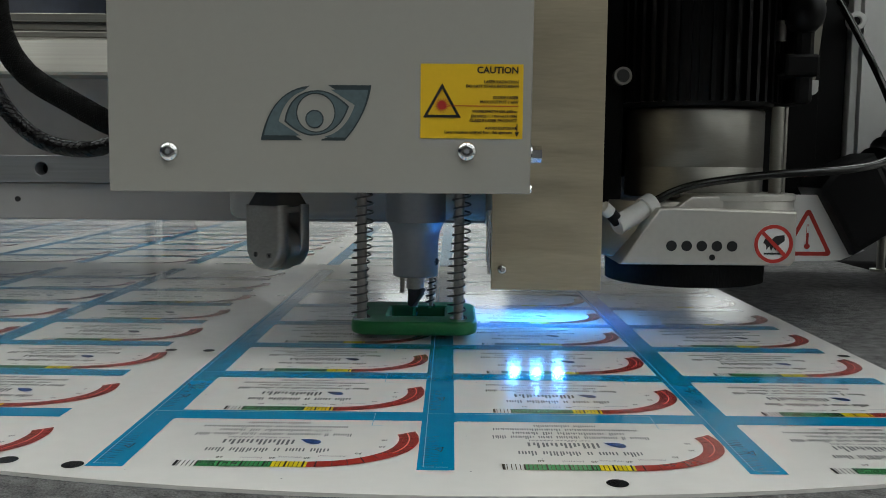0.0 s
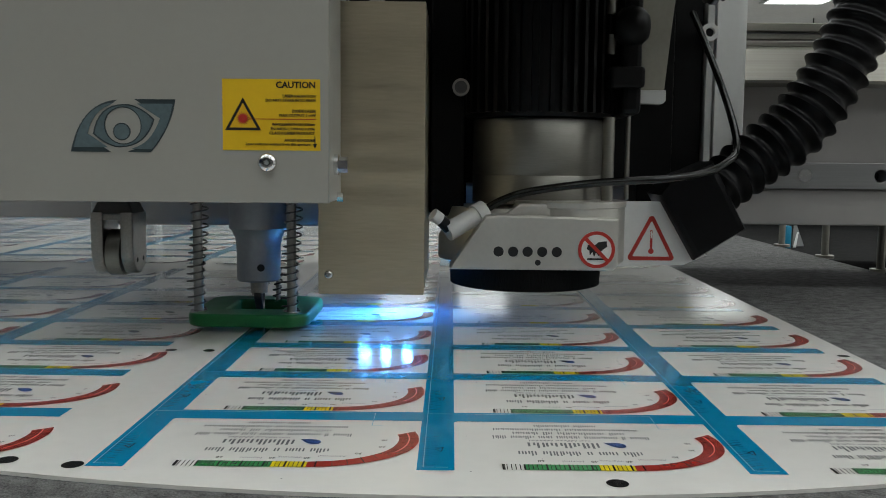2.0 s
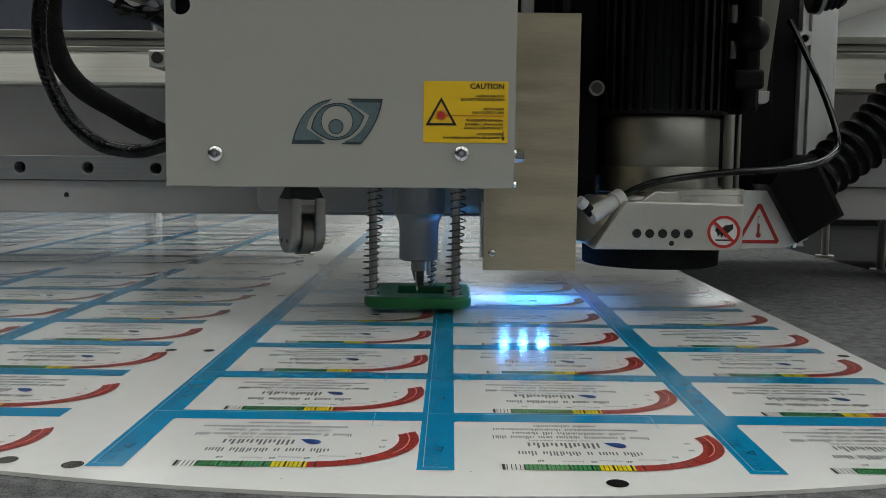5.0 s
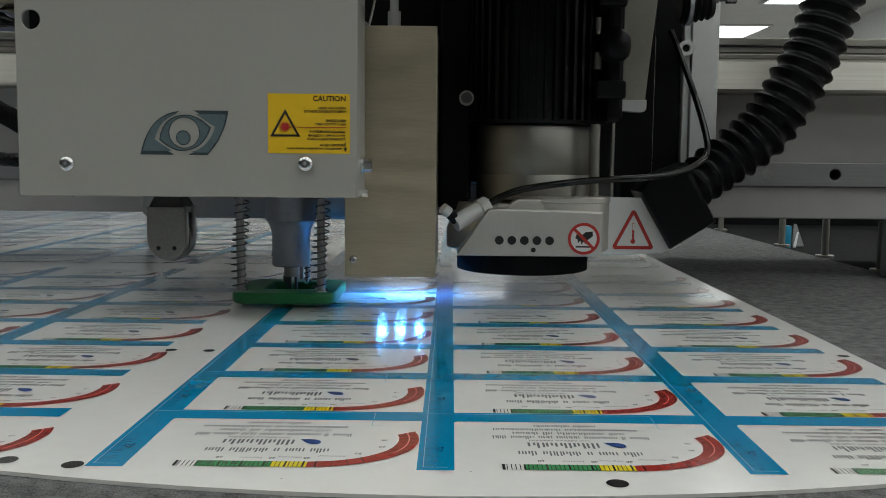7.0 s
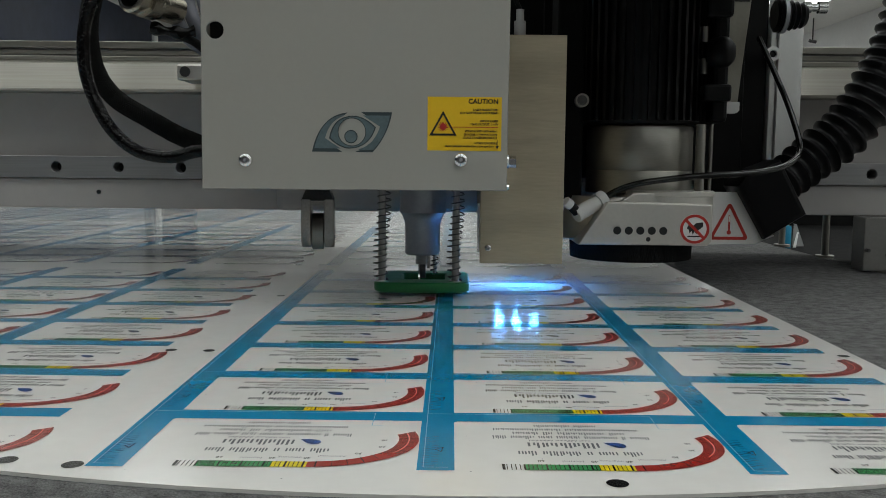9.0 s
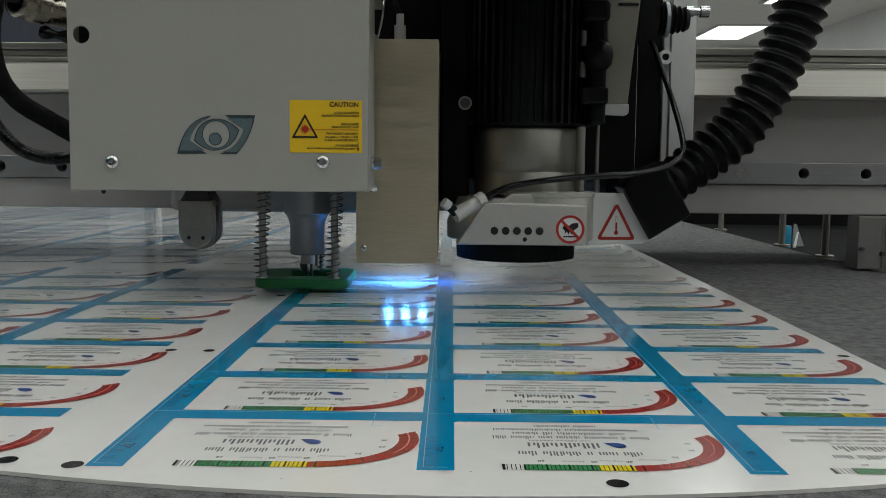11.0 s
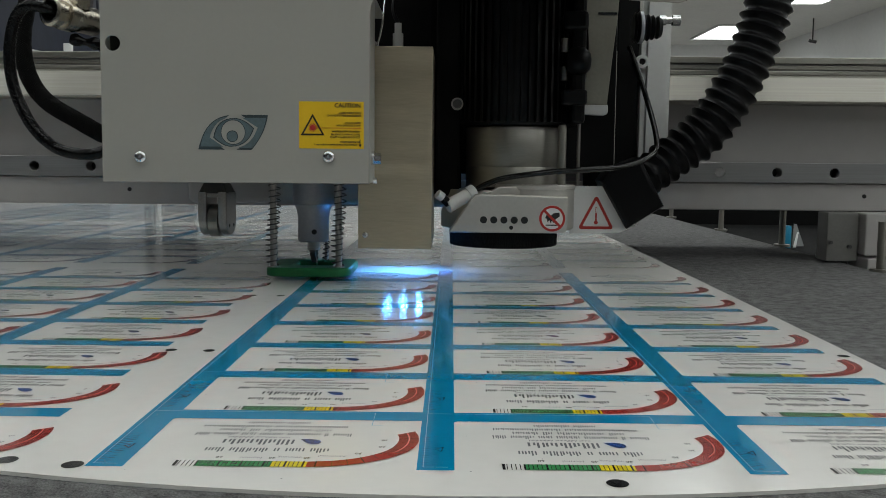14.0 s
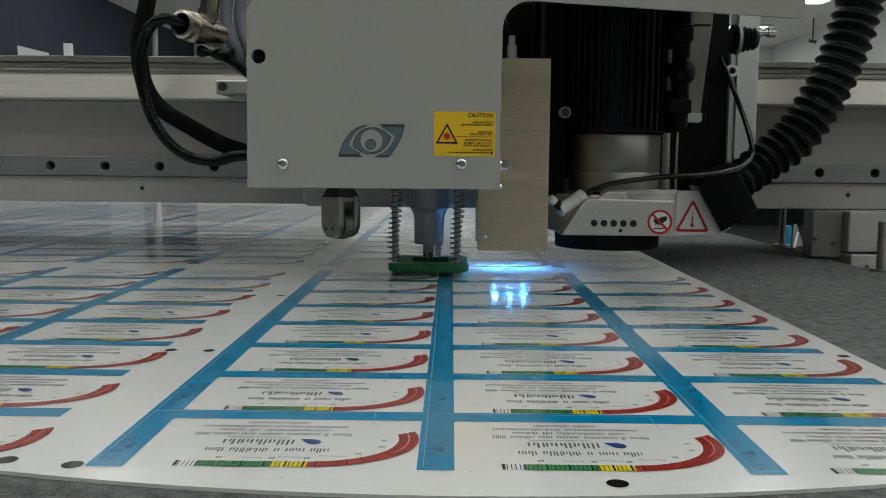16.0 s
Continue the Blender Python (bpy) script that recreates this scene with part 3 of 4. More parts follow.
def caution_label(parent):
    x0, x1, z0, z1 = 0.1101, 0.1546, 0.0068, 0.0389
    lab = part("caution_label", plate([[(x0, z0), (x1, z0), (x1, z1), (x0, z1)]], 0.0002, upright(-0.00015)), M_LABEL, parent, "yellow laser caution label with black print")
    w, h = x1 - x0, z1 - z0

    def P(u, v):
        return (x0 + u * w, z1 - v * h)
    tri = [P(0.025, 0.72), P(0.395, 0.72), P(0.21, 0.26)]
    cx, cz = sum(p[0] for p in tri) / 3, sum(p[1] for p in tri) / 3
    small = [(cx + (x - cx) * 0.76, cz + (z - cz) * 0.76) for x, z in tri]
    part("hazard_triangle", plate([tri, small], 0.0002, upright(-0.0004)), M_LINK, lab, "black hazard triangle")
    sx, sz = P(0.21, 0.555)
    star = [(sx + (0.0034 if i % 2 else 0.0017) * math.cos(2 * math.pi * i / 32), sz + (0.0034 if i % 2 else 0.0017) * math.sin(2 * math.pi * i / 32)) for i in range(32)]
    part("beam_star", plate([star], 0.0002, upright(-0.0004)), M_LRED, lab, "red star burst")
    part("rule", plate([[P(0.27, 0.555), P(0.955, 0.555), P(0.955, 0.566), P(0.27, 0.566)]], 0.0002, upright(-0.0004)), M_LRED, lab)
    rows = (("CAUTION", 0.122, 0.0040), ("LASER RADIATION", 0.255, 0.0018), ("DO NOT STARE INTO BEAM", 0.315, 0.0018), ("DIODE LASER", 0.465, 0.0018),
            ("MAX OUTPUT 1 mW", 0.525, 0.0018), ("WAVELENGTH 650-660nm", 0.65, 0.0017), ("EN 60825-1, 1994+A11:1996", 0.715, 0.0017), ("CLASS II LASER PRODUCT", 0.775, 0.0018),
            ("AVOID EXPOSURE", 0.875, 0.0017))
    for text, v, size in rows:
        m = upright(-0.0004) @ Matrix.Translation((*P(0.955 if v < 0.6 else 0.945, v), 0))
        part("lettering", words(text, size, m, 0.00006, "RIGHT", 0.025), M_LINK, lab)
    m = upright(-0.0004) @ Matrix.Translation((*P(0.90, 0.93), 0))
    part("lettering", words("Laser radiation emitted from this aperture", 0.00172, m, 0.00006, "RIGHT", 0.025), M_LINK, lab)
    ax, az = P(0.945, 0.80)
    part("arrow", plate([[(ax - 0.0002, az), (ax + 0.0002, az), (ax + 0.0002, az - 0.0034), (ax + 0.0010, az - 0.0034), (ax, az - 0.0055), (ax - 0.0010, az - 0.0034), (ax - 0.0002, az - 0.0034)]], 0.0002, upright(-0.0004)), M_LINK, lab)


def cutting_head():
    h = empty("cutting_machine", "grey-covered cutting and routing machine riding on the gantry beam", "cutting machine")
    # sheet metal cover with an arm over the motor
    r = 0.012
    out = [(-0.0262, -0.0172), (0.1580, -0.0168)]
    out += [(0.1785 - 0.020 * math.cos(radians(a)), 0.0985 + 0.020 * math.sin(radians(a))) for a in range(0, 91, 15)]
    out += [(0.368, 0.1075), (0.3735, 0.109), (0.3745, 0.113), (0.3745, 0.150), (-0.010, 0.150)]
    out = [p for p in out]
    out[-2:] = [(0.3745, 0.165), (0.1585, 0.165)]
    out += [(0.1585, 0.1185)] + [(-0.0255 + r - r * math.sin(radians(a)), 0.1185 - r + r * math.cos(radians(a))) for a in range(0, 91, 15)]
    cover = part("cover", plate([out, circle(-0.0175, 0.0772, 0.0056, 24)], 0.0022, upright(0.0011), 0.0004), M_COVER, h, "light grey powder-coated cover")
    bm = box(bmesh.new(), -0.0262, -0.0242, 0.0022, 0.135, -0.0172, 0.108)
    box(bm, -0.016, 0.022, 0.0022, 0.14, 0.1165, 0.1185)
    box(bm, 0.042, 0.158, 0.0022, 0.14, 0.1165, 0.1185)
    box(bm, 0.1563, 0.1583, 0.0022, 0.045, -0.0168, 0.116)
    box(bm, 0.1585, 0.3745, 0.0022, 0.16, 0.163, 0.165)
    part("cover_return", bm, M_COVER, h)
    # black backings paint the shade behind the round hole and the slot
    part("hole_backing", B(-0.0235, -0.010, 0.012, 0.014, 0.068, 0.088), M_HOLESHADE, h)
    part("slot_backing", B(0.022, 0.042, 0.01, 0.14, 0.1150, 0.1164), M_HOLESHADE, h)
    screw(h, 0, 0, 0)
    screw(h, 0.1304, 0, 0.0012)
    eye_emblem(cover)
    caution_label(cover)
    for y, z in ((0.020, 0.0005),):
        bm = cyl(bmesh.new(), (0.1584, y, z), (0.1605, y, z), 0.0050, seg=20)
        cyl(bm, (0.1605, y, z), (0.1650, y, z), 0.0038, seg=6)
        part("side_bolt", bm, M_CHROME, h)
    part("side_bolt", cyl(bmesh.new(), (0.1584, 0.03, -0.0155), (0.1615, 0.03, -0.0155), 0.0024, seg=12), M_CHROME, h)
    # carriage behind the tools
    bm = box(bmesh.new(), -0.0095, 0.153, 0.140, 0.182, -0.0385, 0.10, bev=0.006, seg=4)
    part("carriage_plate", bm, M_BEAM, h, "grey carriage plate", smooth=40)
    part("carriage", B(-0.002, 0.30, 0.183, 0.244, -0.012, 0.15, bev=0.003), M_MOTOR, h)
    # left side fittings
    part("side_clamp", B(-0.0985, -0.006, 0.190, 0.232, 0.0640, 0.0765, bev=0.0012), M_CAST, h, "satin metal clamp block")
    part("clamp_screw", cyl(bmesh.new(), (-0.0915, 0.1885, 0.0705), (-0.0915, 0.192, 0.0705), 0.0042, seg=20), M_DARKSTEEL, h)
    # aluminium guard over the camera lights
    guard = part("light_guard", B(0.1445, 0.2005, 0.060, 0.0618, -0.0682, 0.0842, bev=0.0004), M_ALU, h, "brushed aluminium sheet guard")
    part("guard_side", B(0.1988, 0.2005, 0.0619, 0.165, -0.066, 0.0842), M_ALU, guard)
    part("guard_side", B(0.1445, 0.1460, 0.0619, 0.150, -0.040, 0.0842), M_ALU, guard)
    # plate added to stop diode light from spilling onto the parts behind
    part("guard_light_stop", B(0.1461, 0.1987, 0.1652, 0.167, -0.066, 0.0842), M_ALU, guard)
    part("guard_top", B(0.1461, 0.1987, 0.0619, 0.165, 0.082, 0.0842), M_ALU, guard)
    screw(guard, 0.1501, 0.060, -0.0576, 0.0026)
    part("guard_pin", cyl(bmesh.new(), (0.1445, 0.075, -0.028), (0.1445, 0.075, -0.062), 0.0016, seg=10), M_CHROME, h)
    part("light_board", B(0.150, 0.197, 0.085, 0.160, -0.056, -0.053), M_PLASTIC, h)
    for x in (0.1625, 0.1755, 0.1885):
        bm = cyl(bmesh.new(), (x, 0.130, -0.0636), (x, 0.130, -0.0628), 0.0034, seg=20)
        part("diode", bm, M_LEDGLOW, h, "glowing blue-white diode")
        # unseen cup, added to shorten the reflection of the diode in the board
        cup = lathe(bmesh.new(), (x, 0.130), [(0.0046, -0.056), (0.0046, -0.0640), (0.0038, -0.0640), (0.0037, -0.0626), (0.001, -0.0626)], 20)
        part("diode_baffle", cup, M_PLASTIC, h, "white cup added round the diode to trim its reflection", smooth=40)
    bm = cyl(bmesh.new(), (0.172, 0.10, 0.0845), (0.172, 0.10, 0.099), 0.0042, seg=18)
    cyl(bm, (0.172, 0.10, 0.099), (0.172, 0.10, 0.107), 0.0028, seg=14)
    part("air_fitting", bm, M_PLASTIC, h, "white push-in fitting", smooth=40)
    line = spline([(0.172, 0.10, 0.107), (0.168, 0.102, 0.118), (0.170, 0.11, 0.135), (0.176, 0.12, 0.16)], 6)
    part("air_line", tube(bmesh.new(), line, 0.0016, 8), M_RUBBER, h, smooth=60)
    part("clip_wire", tube(bmesh.new(), spline([(0.1555, 0.09, 0.0845), (0.160, 0.092, 0.105), (0.162, 0.10, 0.13)], 5), 0.0009, 6), M_CHROME, h, smooth=60)
    tools(h)
    router(h)
    hoses(h)
    return h


def tools(h):
    # creasing wheel
    w = new("creasing_wheel")
    w.parent, w.location = h, (0.0325, 0.078, 0)
    # square shank block with chamfered shoulders, slotted from below for the wheel
    a, q, top, low = 0.0113, 0.0045, -0.0255, -0.0535
    hub = bmesh.new()
    ring0 = [hub.verts.new((sx * a, sy * a, top)) for sx, sy in ((-1, -1), (1, -1), (1, 1), (-1, 1))]
    ring1 = [hub.verts.new((sx * 0.0080, sy * 0.0080, -0.0175)) for sx, sy in ((-1, -1), (1, -1), (1, 1), (-1, 1))]
    ring2 = [hub.verts.new((sx * 0.0080, sy * 0.0080, -0.0050)) for sx, sy in ((-1, -1), (1, -1), (1, 1), (-1, 1))]
    for lo, hi in ((ring0, ring1), (ring1, ring2)):
        for n in range(4):
            hub.faces.new((lo[n], lo[(n + 1) % 4], hi[(n + 1) % 4], hi[n]))
    hub.faces.new(ring0[::-1])
    hub.faces.new(ring2)
    bmesh.ops.bevel(hub, geom=list(hub.edges), offset=0.0008, segments=2, affect="EDGES", profile=0.5)
    part("wheel_hub", hub, M_DARKSTEEL, w, "blackened steel shoulder")
    part("slot_roof", B(-a + 0.0002, a - 0.0002, -q, q, -0.0285, top - 0.0001), M_STEEL, w)
    for s in (-1, 1):
        y0, y1 = sorted((s * q, s * a))
        side = [(-a, top - 0.0001)] + circle(0, low + 0.0078, a, 16, 180, 360) + [(a, top - 0.0001)]
        part("fork_cheek", plate([side], y1 - y0, upright((y0 + y1) / 2), 0.0012), M_STEEL, w, "machined steel fork cheek", smooth=35)
        # black discs give the pin holes their shade
        for x in (-0.0050, 0.0050):
            part("pin_hole", cyl(bmesh.new(), (x, s * (a - 0.0004), -0.0505), (x, s * (a + 0.0001), -0.0505), 0.0014, seg=14), M_HOLESHADE, w)
            k = 1 if x > 0 else -1
            part("pin_hole", cyl(bmesh.new(), (k * (a - 0.0010), s * 0.0080, -0.0455), (k * (a + 0.0001), s * 0.0080, -0.0455), 0.0019, seg=14), M_HOLESHADE, w)
    rim = cyl(bmesh.new(), (0, -0.0038, -0.0468), (0, 0.0038, -0.0468), 0.0127, seg=40)
    part("wheel", rim, M_TURN, w, "bright steel crease wheel", smooth=40)
    part("axle", cyl(bmesh.new(), (0, -q, -0.0468), (0, q, -0.0468), 0.0030, seg=16), M_DARKSTEEL, w, smooth=40)
    # knife holder
    k = new("knife_holder")
    k.parent, k.location = h, (0.1045, 0.100, 0)
    bm = lathe(bmesh.new(), (0, 0), [(0.0116, -0.0665), (0.0125, -0.0655), (0.0125, -0.047), (0.0132, -0.042), (0.0152, -0.0375), (0.0166, -0.0362), (0.0166, 0.0)], 40)
    part("barrel", bm, M_ANOD, k, "grey anodised barrel", smooth=35)
    # hole drawn as a black disc, its shade in the colour
    part("barrel_hole", cyl(bmesh.new(), (-0.0118, -0.0032, -0.058), (-0.0123, -0.0033, -0.058), 0.0021, seg=14), M_HOLESHADE, k)
    part("collet", cyl(bmesh.new(), (0, 0, -0.0665), (0, 0, -0.0735), 0.0050, seg=20), M_STEEL, k, smooth=40)
    part("blade_clamp", plate([[(-0.0050, -0.0735), (0.0035, -0.0735), (0.0035, -0.0830), (0.0012, -0.0835), (-0.0045, -0.0765)]], 0.0042, upright(0), 0.0004), M_DARKSTEEL, k)
    part("blade", plate([[(0.0006, -0.0735), (0.0026, -0.0735), (0.0026, -0.0905), (0.0020, -0.0925), (0.0006, -0.0880)]], 0.0012, upright(-0.0024)), M_CHROME, k, "thin bright knife blade")
    part("set_screw", cyl(bmesh.new(), (0.0062, 0.004, -0.0665), (0.0062, 0.004, -0.0760), 0.0014, seg=10), M_STEEL, k)
    # sprung pressure foot
    f = new("pressure_foot")
    f.parent = h
    x0, x1, y0, y1 = 0.0735, 0.1365, 0.063, 0.130

    def rr(a, b, c, d, r):
        o = []
        for cx, cy, s in ((b - r, d - r, 0), (a + r, d - r, 90), (a + r, c + r, 180), (b - r, c + r, 270)):
            o += circle(cx, cy, r, 6, s, s + 90)
        return o
    me = plate([rr(x0, x1, y0, y1, 0.010), rr(0.0890, 0.1225, 0.081, 0.117, 0.003)], 0.0070, Matrix.Translation((0, 0, 0.0036)), 0.0016)
    part("foot_plate", me, M_FOOT, f, "green nylon foot plate", smooth=50)
    for x, y, k, top in ((0.0775, 0.0715, 1.0, 0.088), (0.1283, 0.0715, 1.0, 0.088), (0.1130, 0.112, 0.5, 0.030)):
        part("rod", cyl(bmesh.new(), (x, y, 0.007), (x, y, top), 0.0026 * k, seg=20), M_STEEL, f, "steel guide rod", smooth=40)
        part("collar", cyl(bmesh.new(), (x, y, 0.0069), (x, y, 0.0080), 0.0047 * k, seg=20), M_CHROME, f)
        n, turns, L = 14, round(18 * (top - 0.008) / 0.08), top - 0.012
        line = []
        for i in range(n * turns + 1):
            u, a = i / (n * turns), 2 * math.pi * i / n
            lean = 0.0014 * math.sin(2 * math.pi * (0.95 - u)) * k
            line.append(Vector((x + lean + 0.0046 * k * math.cos(a), y + 0.0046 * k * math.sin(a), 0.008 + L * (u + 0.012 * math.sin(9 * u)))))
        part("spring", tube(bmesh.new(), line, 0.00048, 6), M_SPRING, f, "thin coil spring", smooth=60)


def router(h):
    cx, cy = 0.2670, 0.142
    # clamp cylinder
    bm = lathe(bmesh.new(), (cx, cy), [(0.0385, -0.022), (0.0395, -0.0215), (0.0395, -0.0055), (0.0392, -0.005), (0.0395, -0.0045), (0.0395, 0.0265), (0.0385, 0.028)], 64)
    part("spindle_collar", bm, M_TURN, h, "turned steel spindle collar", smooth=35)
    # finned black motor
    bm = lathe(bmesh.new(), (cx, cy), [(0.043, 0.0285), (0.044, 0.030), (0.044, 0.28), (0.040, 0.284)], 64)
    motor = part("spindle_motor", bm, M_MOTOR, h, "black finned spindle motor", smooth=35)
    for i in range(46):
        a = 2 * math.pi * i / 46
        fin = B(0.042, 0.0485, -0.0011, 0.0011, 0.031, 0.275)
        fin.transform(Matrix.Translation((cx, cy, 0)) @ Matrix.Rotation(a, 4, "Z"))
        part("fin", fin, M_MOTOR, motor)
    part("motor_housing", B(0.2020, 0.222, 0.125, 0.1695, -0.030, 0.28, bev=0.002), M_MATTE, h)
    bm = cyl(bmesh.new(), (0.2195, 0.118, 0.0455), (0.2195, 0.126, 0.0455), 0.0048, seg=20)
    cyl(bm, (0.2195, 0.1165, 0.0455), (0.2195, 0.118, 0.0455), 0.0030, seg=16)
    part("socket_screw", bm, M_DARKSTEEL, h)
    part("screw_ring", plate([circle(0.2195, 0.0455, 0.0050, 24), circle(0.2195, 0.0455, 0.0037, 24)], 0.0006, upright(0.1161)), M_STEEL, h)
    # bellows knob with a bright stud beside the column
    prof = [(0.3665, 0.0100), (0.3680, 0.0126)]
    for i in range(5):
        x, q = 0.3685 + 0.0040 * i, 0.0128 - 0.0008 * i
        prof += [(x, q - 0.0014), (x + 0.0022, q)]
    part("clamp_knob", lathe_x(bmesh.new(), (0.147, 0.112), prof + [(0.390, 0.0075)]), M_MOTOR, h, "black ribbed clamping knob", smooth=30)
    part("knob_ring", lathe_x(bmesh.new(), (0.147, 0.112), [(0.3710, 0.0120), (0.3712, 0.0134), (0.3740, 0.0134), (0.3742, 0.0120)]), M_ANOD, h, "grey ring", smooth=40)
    part("knob_stud", lathe_x(bmesh.new(), (0.147, 0.118), [(0.388, 0.0042), (0.3935, 0.0042), (0.394, 0.0030), (0.3985, 0.0030), (0.399, 0.0044), (0.4055, 0.0044), (0.406, 0.0036)]), M_CHROME, h, "bright stud", smooth=40)
    # black plate added to keep the blue-lit gap beside the motor dark
    part("gap_blackout", B(0.1965, 0.2240, 0.170, 0.1825, -0.030, 0.150), M_MATTE, h)
    part("motor_back", B(0.222, 0.345, 0.185, 0.24, -0.010, 0.28), M_MOTOR, h)
    part("side_bracket", B(0.311, 0.322, 0.105, 0.185, 0.030, 0.28, bev=0.003), M_MOTOR, h)
    for z in (0.070, 0.0925):
        part("guide_sleeve", cyl(bmesh.new(), (0.3052, 0.112, z - 0.0055), (0.3052, 0.112, z + 0.0055), 0.0030, seg=16), M_TURN, h, smooth=40)
    part("guide_post", cyl(bmesh.new(), (0.3047, 0.110, -0.021), (0.3047, 0.110, 0.0285), 0.0035, seg=24), M_TURN, h, "bright steel guide post", smooth=40)
    part("guide_post", cyl(bmesh.new(), (0.3235, 0.15, -0.02), (0.3235, 0.15, 0.04), 0.0016, seg=14), M_TURN, h, smooth=40)
    # arm plate with a folded foot, and the black knobs before it
    arm = plate([[(0.3300, 0.172), (0.3610, 0.172), (0.3590, 0.128), (0.3550, 0.090), (0.3512, 0.0490), (0.3295, 0.0490), (0.3330, 0.070), (0.3350, 0.100)]], 0.003, upright(0.180), 0.0004)
    part("arm", arm, M_ARM, h, "grey painted metal arm")
    # slot drawn as a black strip, its shade in the colour
    part("arm_slot", plate([[(0.3420, 0.1275), (0.3580, 0.1275), (0.3582, 0.1295), (0.3420, 0.1295)]], 0.0006, upright(0.1780)), M_HOLESHADE, h)
    foot = [(0.3285, 0.0487), (0.3512, 0.0487), (0.3512, 0.0430), (0.3500, 0.0413), (0.3480, 0.0405), (0.3285, 0.0413)]
    part("arm_foot", plate([foot], 0.006, upright(0.176), 0.0005), M_POST, h, "pale folded foot of the arm")
    bm = lathe_x(bmesh.new(), (0.108, 0.0795), [(0.306, 0.006), (0.310, 0.0100), (0.315, 0.0118), (0.321, 0.0108), (0.3250, 0.0070), (0.3260, 0.003)])
    part("knob", bm, M_MOTOR, h, "rounded black knob", smooth=50)
    part("knob", B(0.303, 0.3225, 0.098, 0.122, 0.0445, 0.0565, bev=0.002), M_MOTOR, h)
    part("knob", B(0.303, 0.3225, 0.098, 0.122, 0.1030, 0.1180, bev=0.003), M_MOTOR, h)
    part("black_column", B(0.3660, 0.3860, 0.2150, 0.2335, -0.030, 0.19, bev=0.001), M_MOTOR, h)
    part("black_column", B(0.3400, 0.3630, 0.2000, 0.2335, -0.030, 0.19, bev=0.001), M_MOTOR, h)
    part("column_edge", B(0.3634, 0.3652, 0.2100, 0.2335, -0.020, 0.10), M_CAST, h)
    # white column with one rounded edge, its flange and a ring bolt
    col = [(0.3925, 0.2335), (0.3925, 0.2060)] + [(0.4060 + 0.0085 * math.sin(radians(a)), 0.2145 - 0.0085 * math.cos(radians(a))) for a in range(0, 91, 15)] + [(0.4145, 0.2335)]
    part("white_column", plate([col], 0.172, Matrix.Translation((0, 0, 0.078))), M_POST, h, "white profile column", smooth=30)
    part("column_flange", B(0.3870, 0.3920, 0.2100, 0.2335, -0.008, 0.122, bev=0.0008), M_POST, h)
    part("column_bolt", plate([circle(0.3872, 0.0905, 0.0056, 24), circle(0.3872, 0.0905, 0.0034, 20)], 0.005, upright(0.2065), 0.0005), M_PLASTIC, h, smooth=40)
    # black plug paints the shade within the ring
    part("bolt_bore", cyl(bmesh.new(), (0.3872, 0.2065, 0.0905), (0.3872, 0.2095, 0.0905), 0.0036, seg=16), M_HOLESHADE, h)
    # vacuum shoe
    pts = [(0.2160, -0.0555), (0.2175, -0.0530), (0.2345, -0.0280), (0.2420, -0.0275), (0.3055, -0.0290), (0.3055, -0.0535), (0.3035, -0.0555)]
    shoe = part("vacuum_shoe", plate([pts], 0.085, upright(0.1225), 0.0012), M_CAST, h, "satin aluminium vacuum shoe", smooth=30)
    step = [(0.2440, -0.0282), (0.2530, -0.0215), (0.2850, -0.0212), (0.2850, -0.0282)]
    part("shoe_step", plate([step], 0.070, upright(0.1215), 0.0010), M_CAST, h, smooth=30)
    part("shoe_barrel", lathe(bmesh.new(), (0.2830, 0.1165), [(0.0320, -0.0550), (0.0330, -0.0540), (0.0330, -0.0232), (0.0338, -0.0226), (0.0338, -0.0200), (0.0330, -0.0192)], 64), M_CAST, h, smooth=30)
    part("shoe_body", lathe(bmesh.new(), (0.2560, 0.134), [(0.0485, -0.0553), (0.0490, -0.0545), (0.0490, -0.042), (0.046, -0.036), (0.042, -0.024)], 64), M_CAST, h, smooth=30)
    # vents drawn as black discs, with their shade in the colour
    for i in range(5):
        x = 0.2408 + 0.0080 * i
        part("vent_hole", cyl(bmesh.new(), (x, 0.0797, -0.0465), (x, 0.0812, -0.0465), 0.0028, seg=20), M_HOLESHADE, shoe)
    part("vent_hole", cyl(bmesh.new(), (0.2625, 0.0797, -0.0525), (0.2625, 0.0812, -0.0525), 0.0016, seg=14), M_HOLESHADE, shoe)
    bm = lathe(bmesh.new(), (0.2590, 0.126), [(0.0430, -0.0695), (0.0445, -0.0690), (0.0450, -0.0562)], 64)
    part("brush_skirt", bm, M_BRISTLE, h, "black bristle skirt", smooth=40)
    # round prohibition sign
    c = (0.2945, -0.0450)
    sign = part("prohibition_sign", plate([circle(*c, 0.0103, 40)], 0.0003, upright(0.0798)), M_SIGN, shoe, "white and red round prohibition sign")
    part("sign_ring", plate([circle(*c, 0.0102, 40), circle(*c, 0.0083, 40)], 0.0002, upright(0.0795)), M_LRED, sign)
    glyph = [(-0.0055, 0.0005), (-0.0045, 0.0028), (-0.001, 0.0025), (0.001, 0.0042), (0.0055, 0.0048), (0.0058, 0.0018), (0.0020, -0.0012), (0.0012, -0.0035), (-0.0002, -0.0015), (-0.0012, -0.0038), (-0.0022, -0.0012), (-0.0036, -0.003), (-0.004, -0.0005)]
    part("sign_glyph", plate([[(c[0] + x, c[1] + z) for x, z in glyph]], 0.0002, upright(0.0795)), M_LINK, sign)
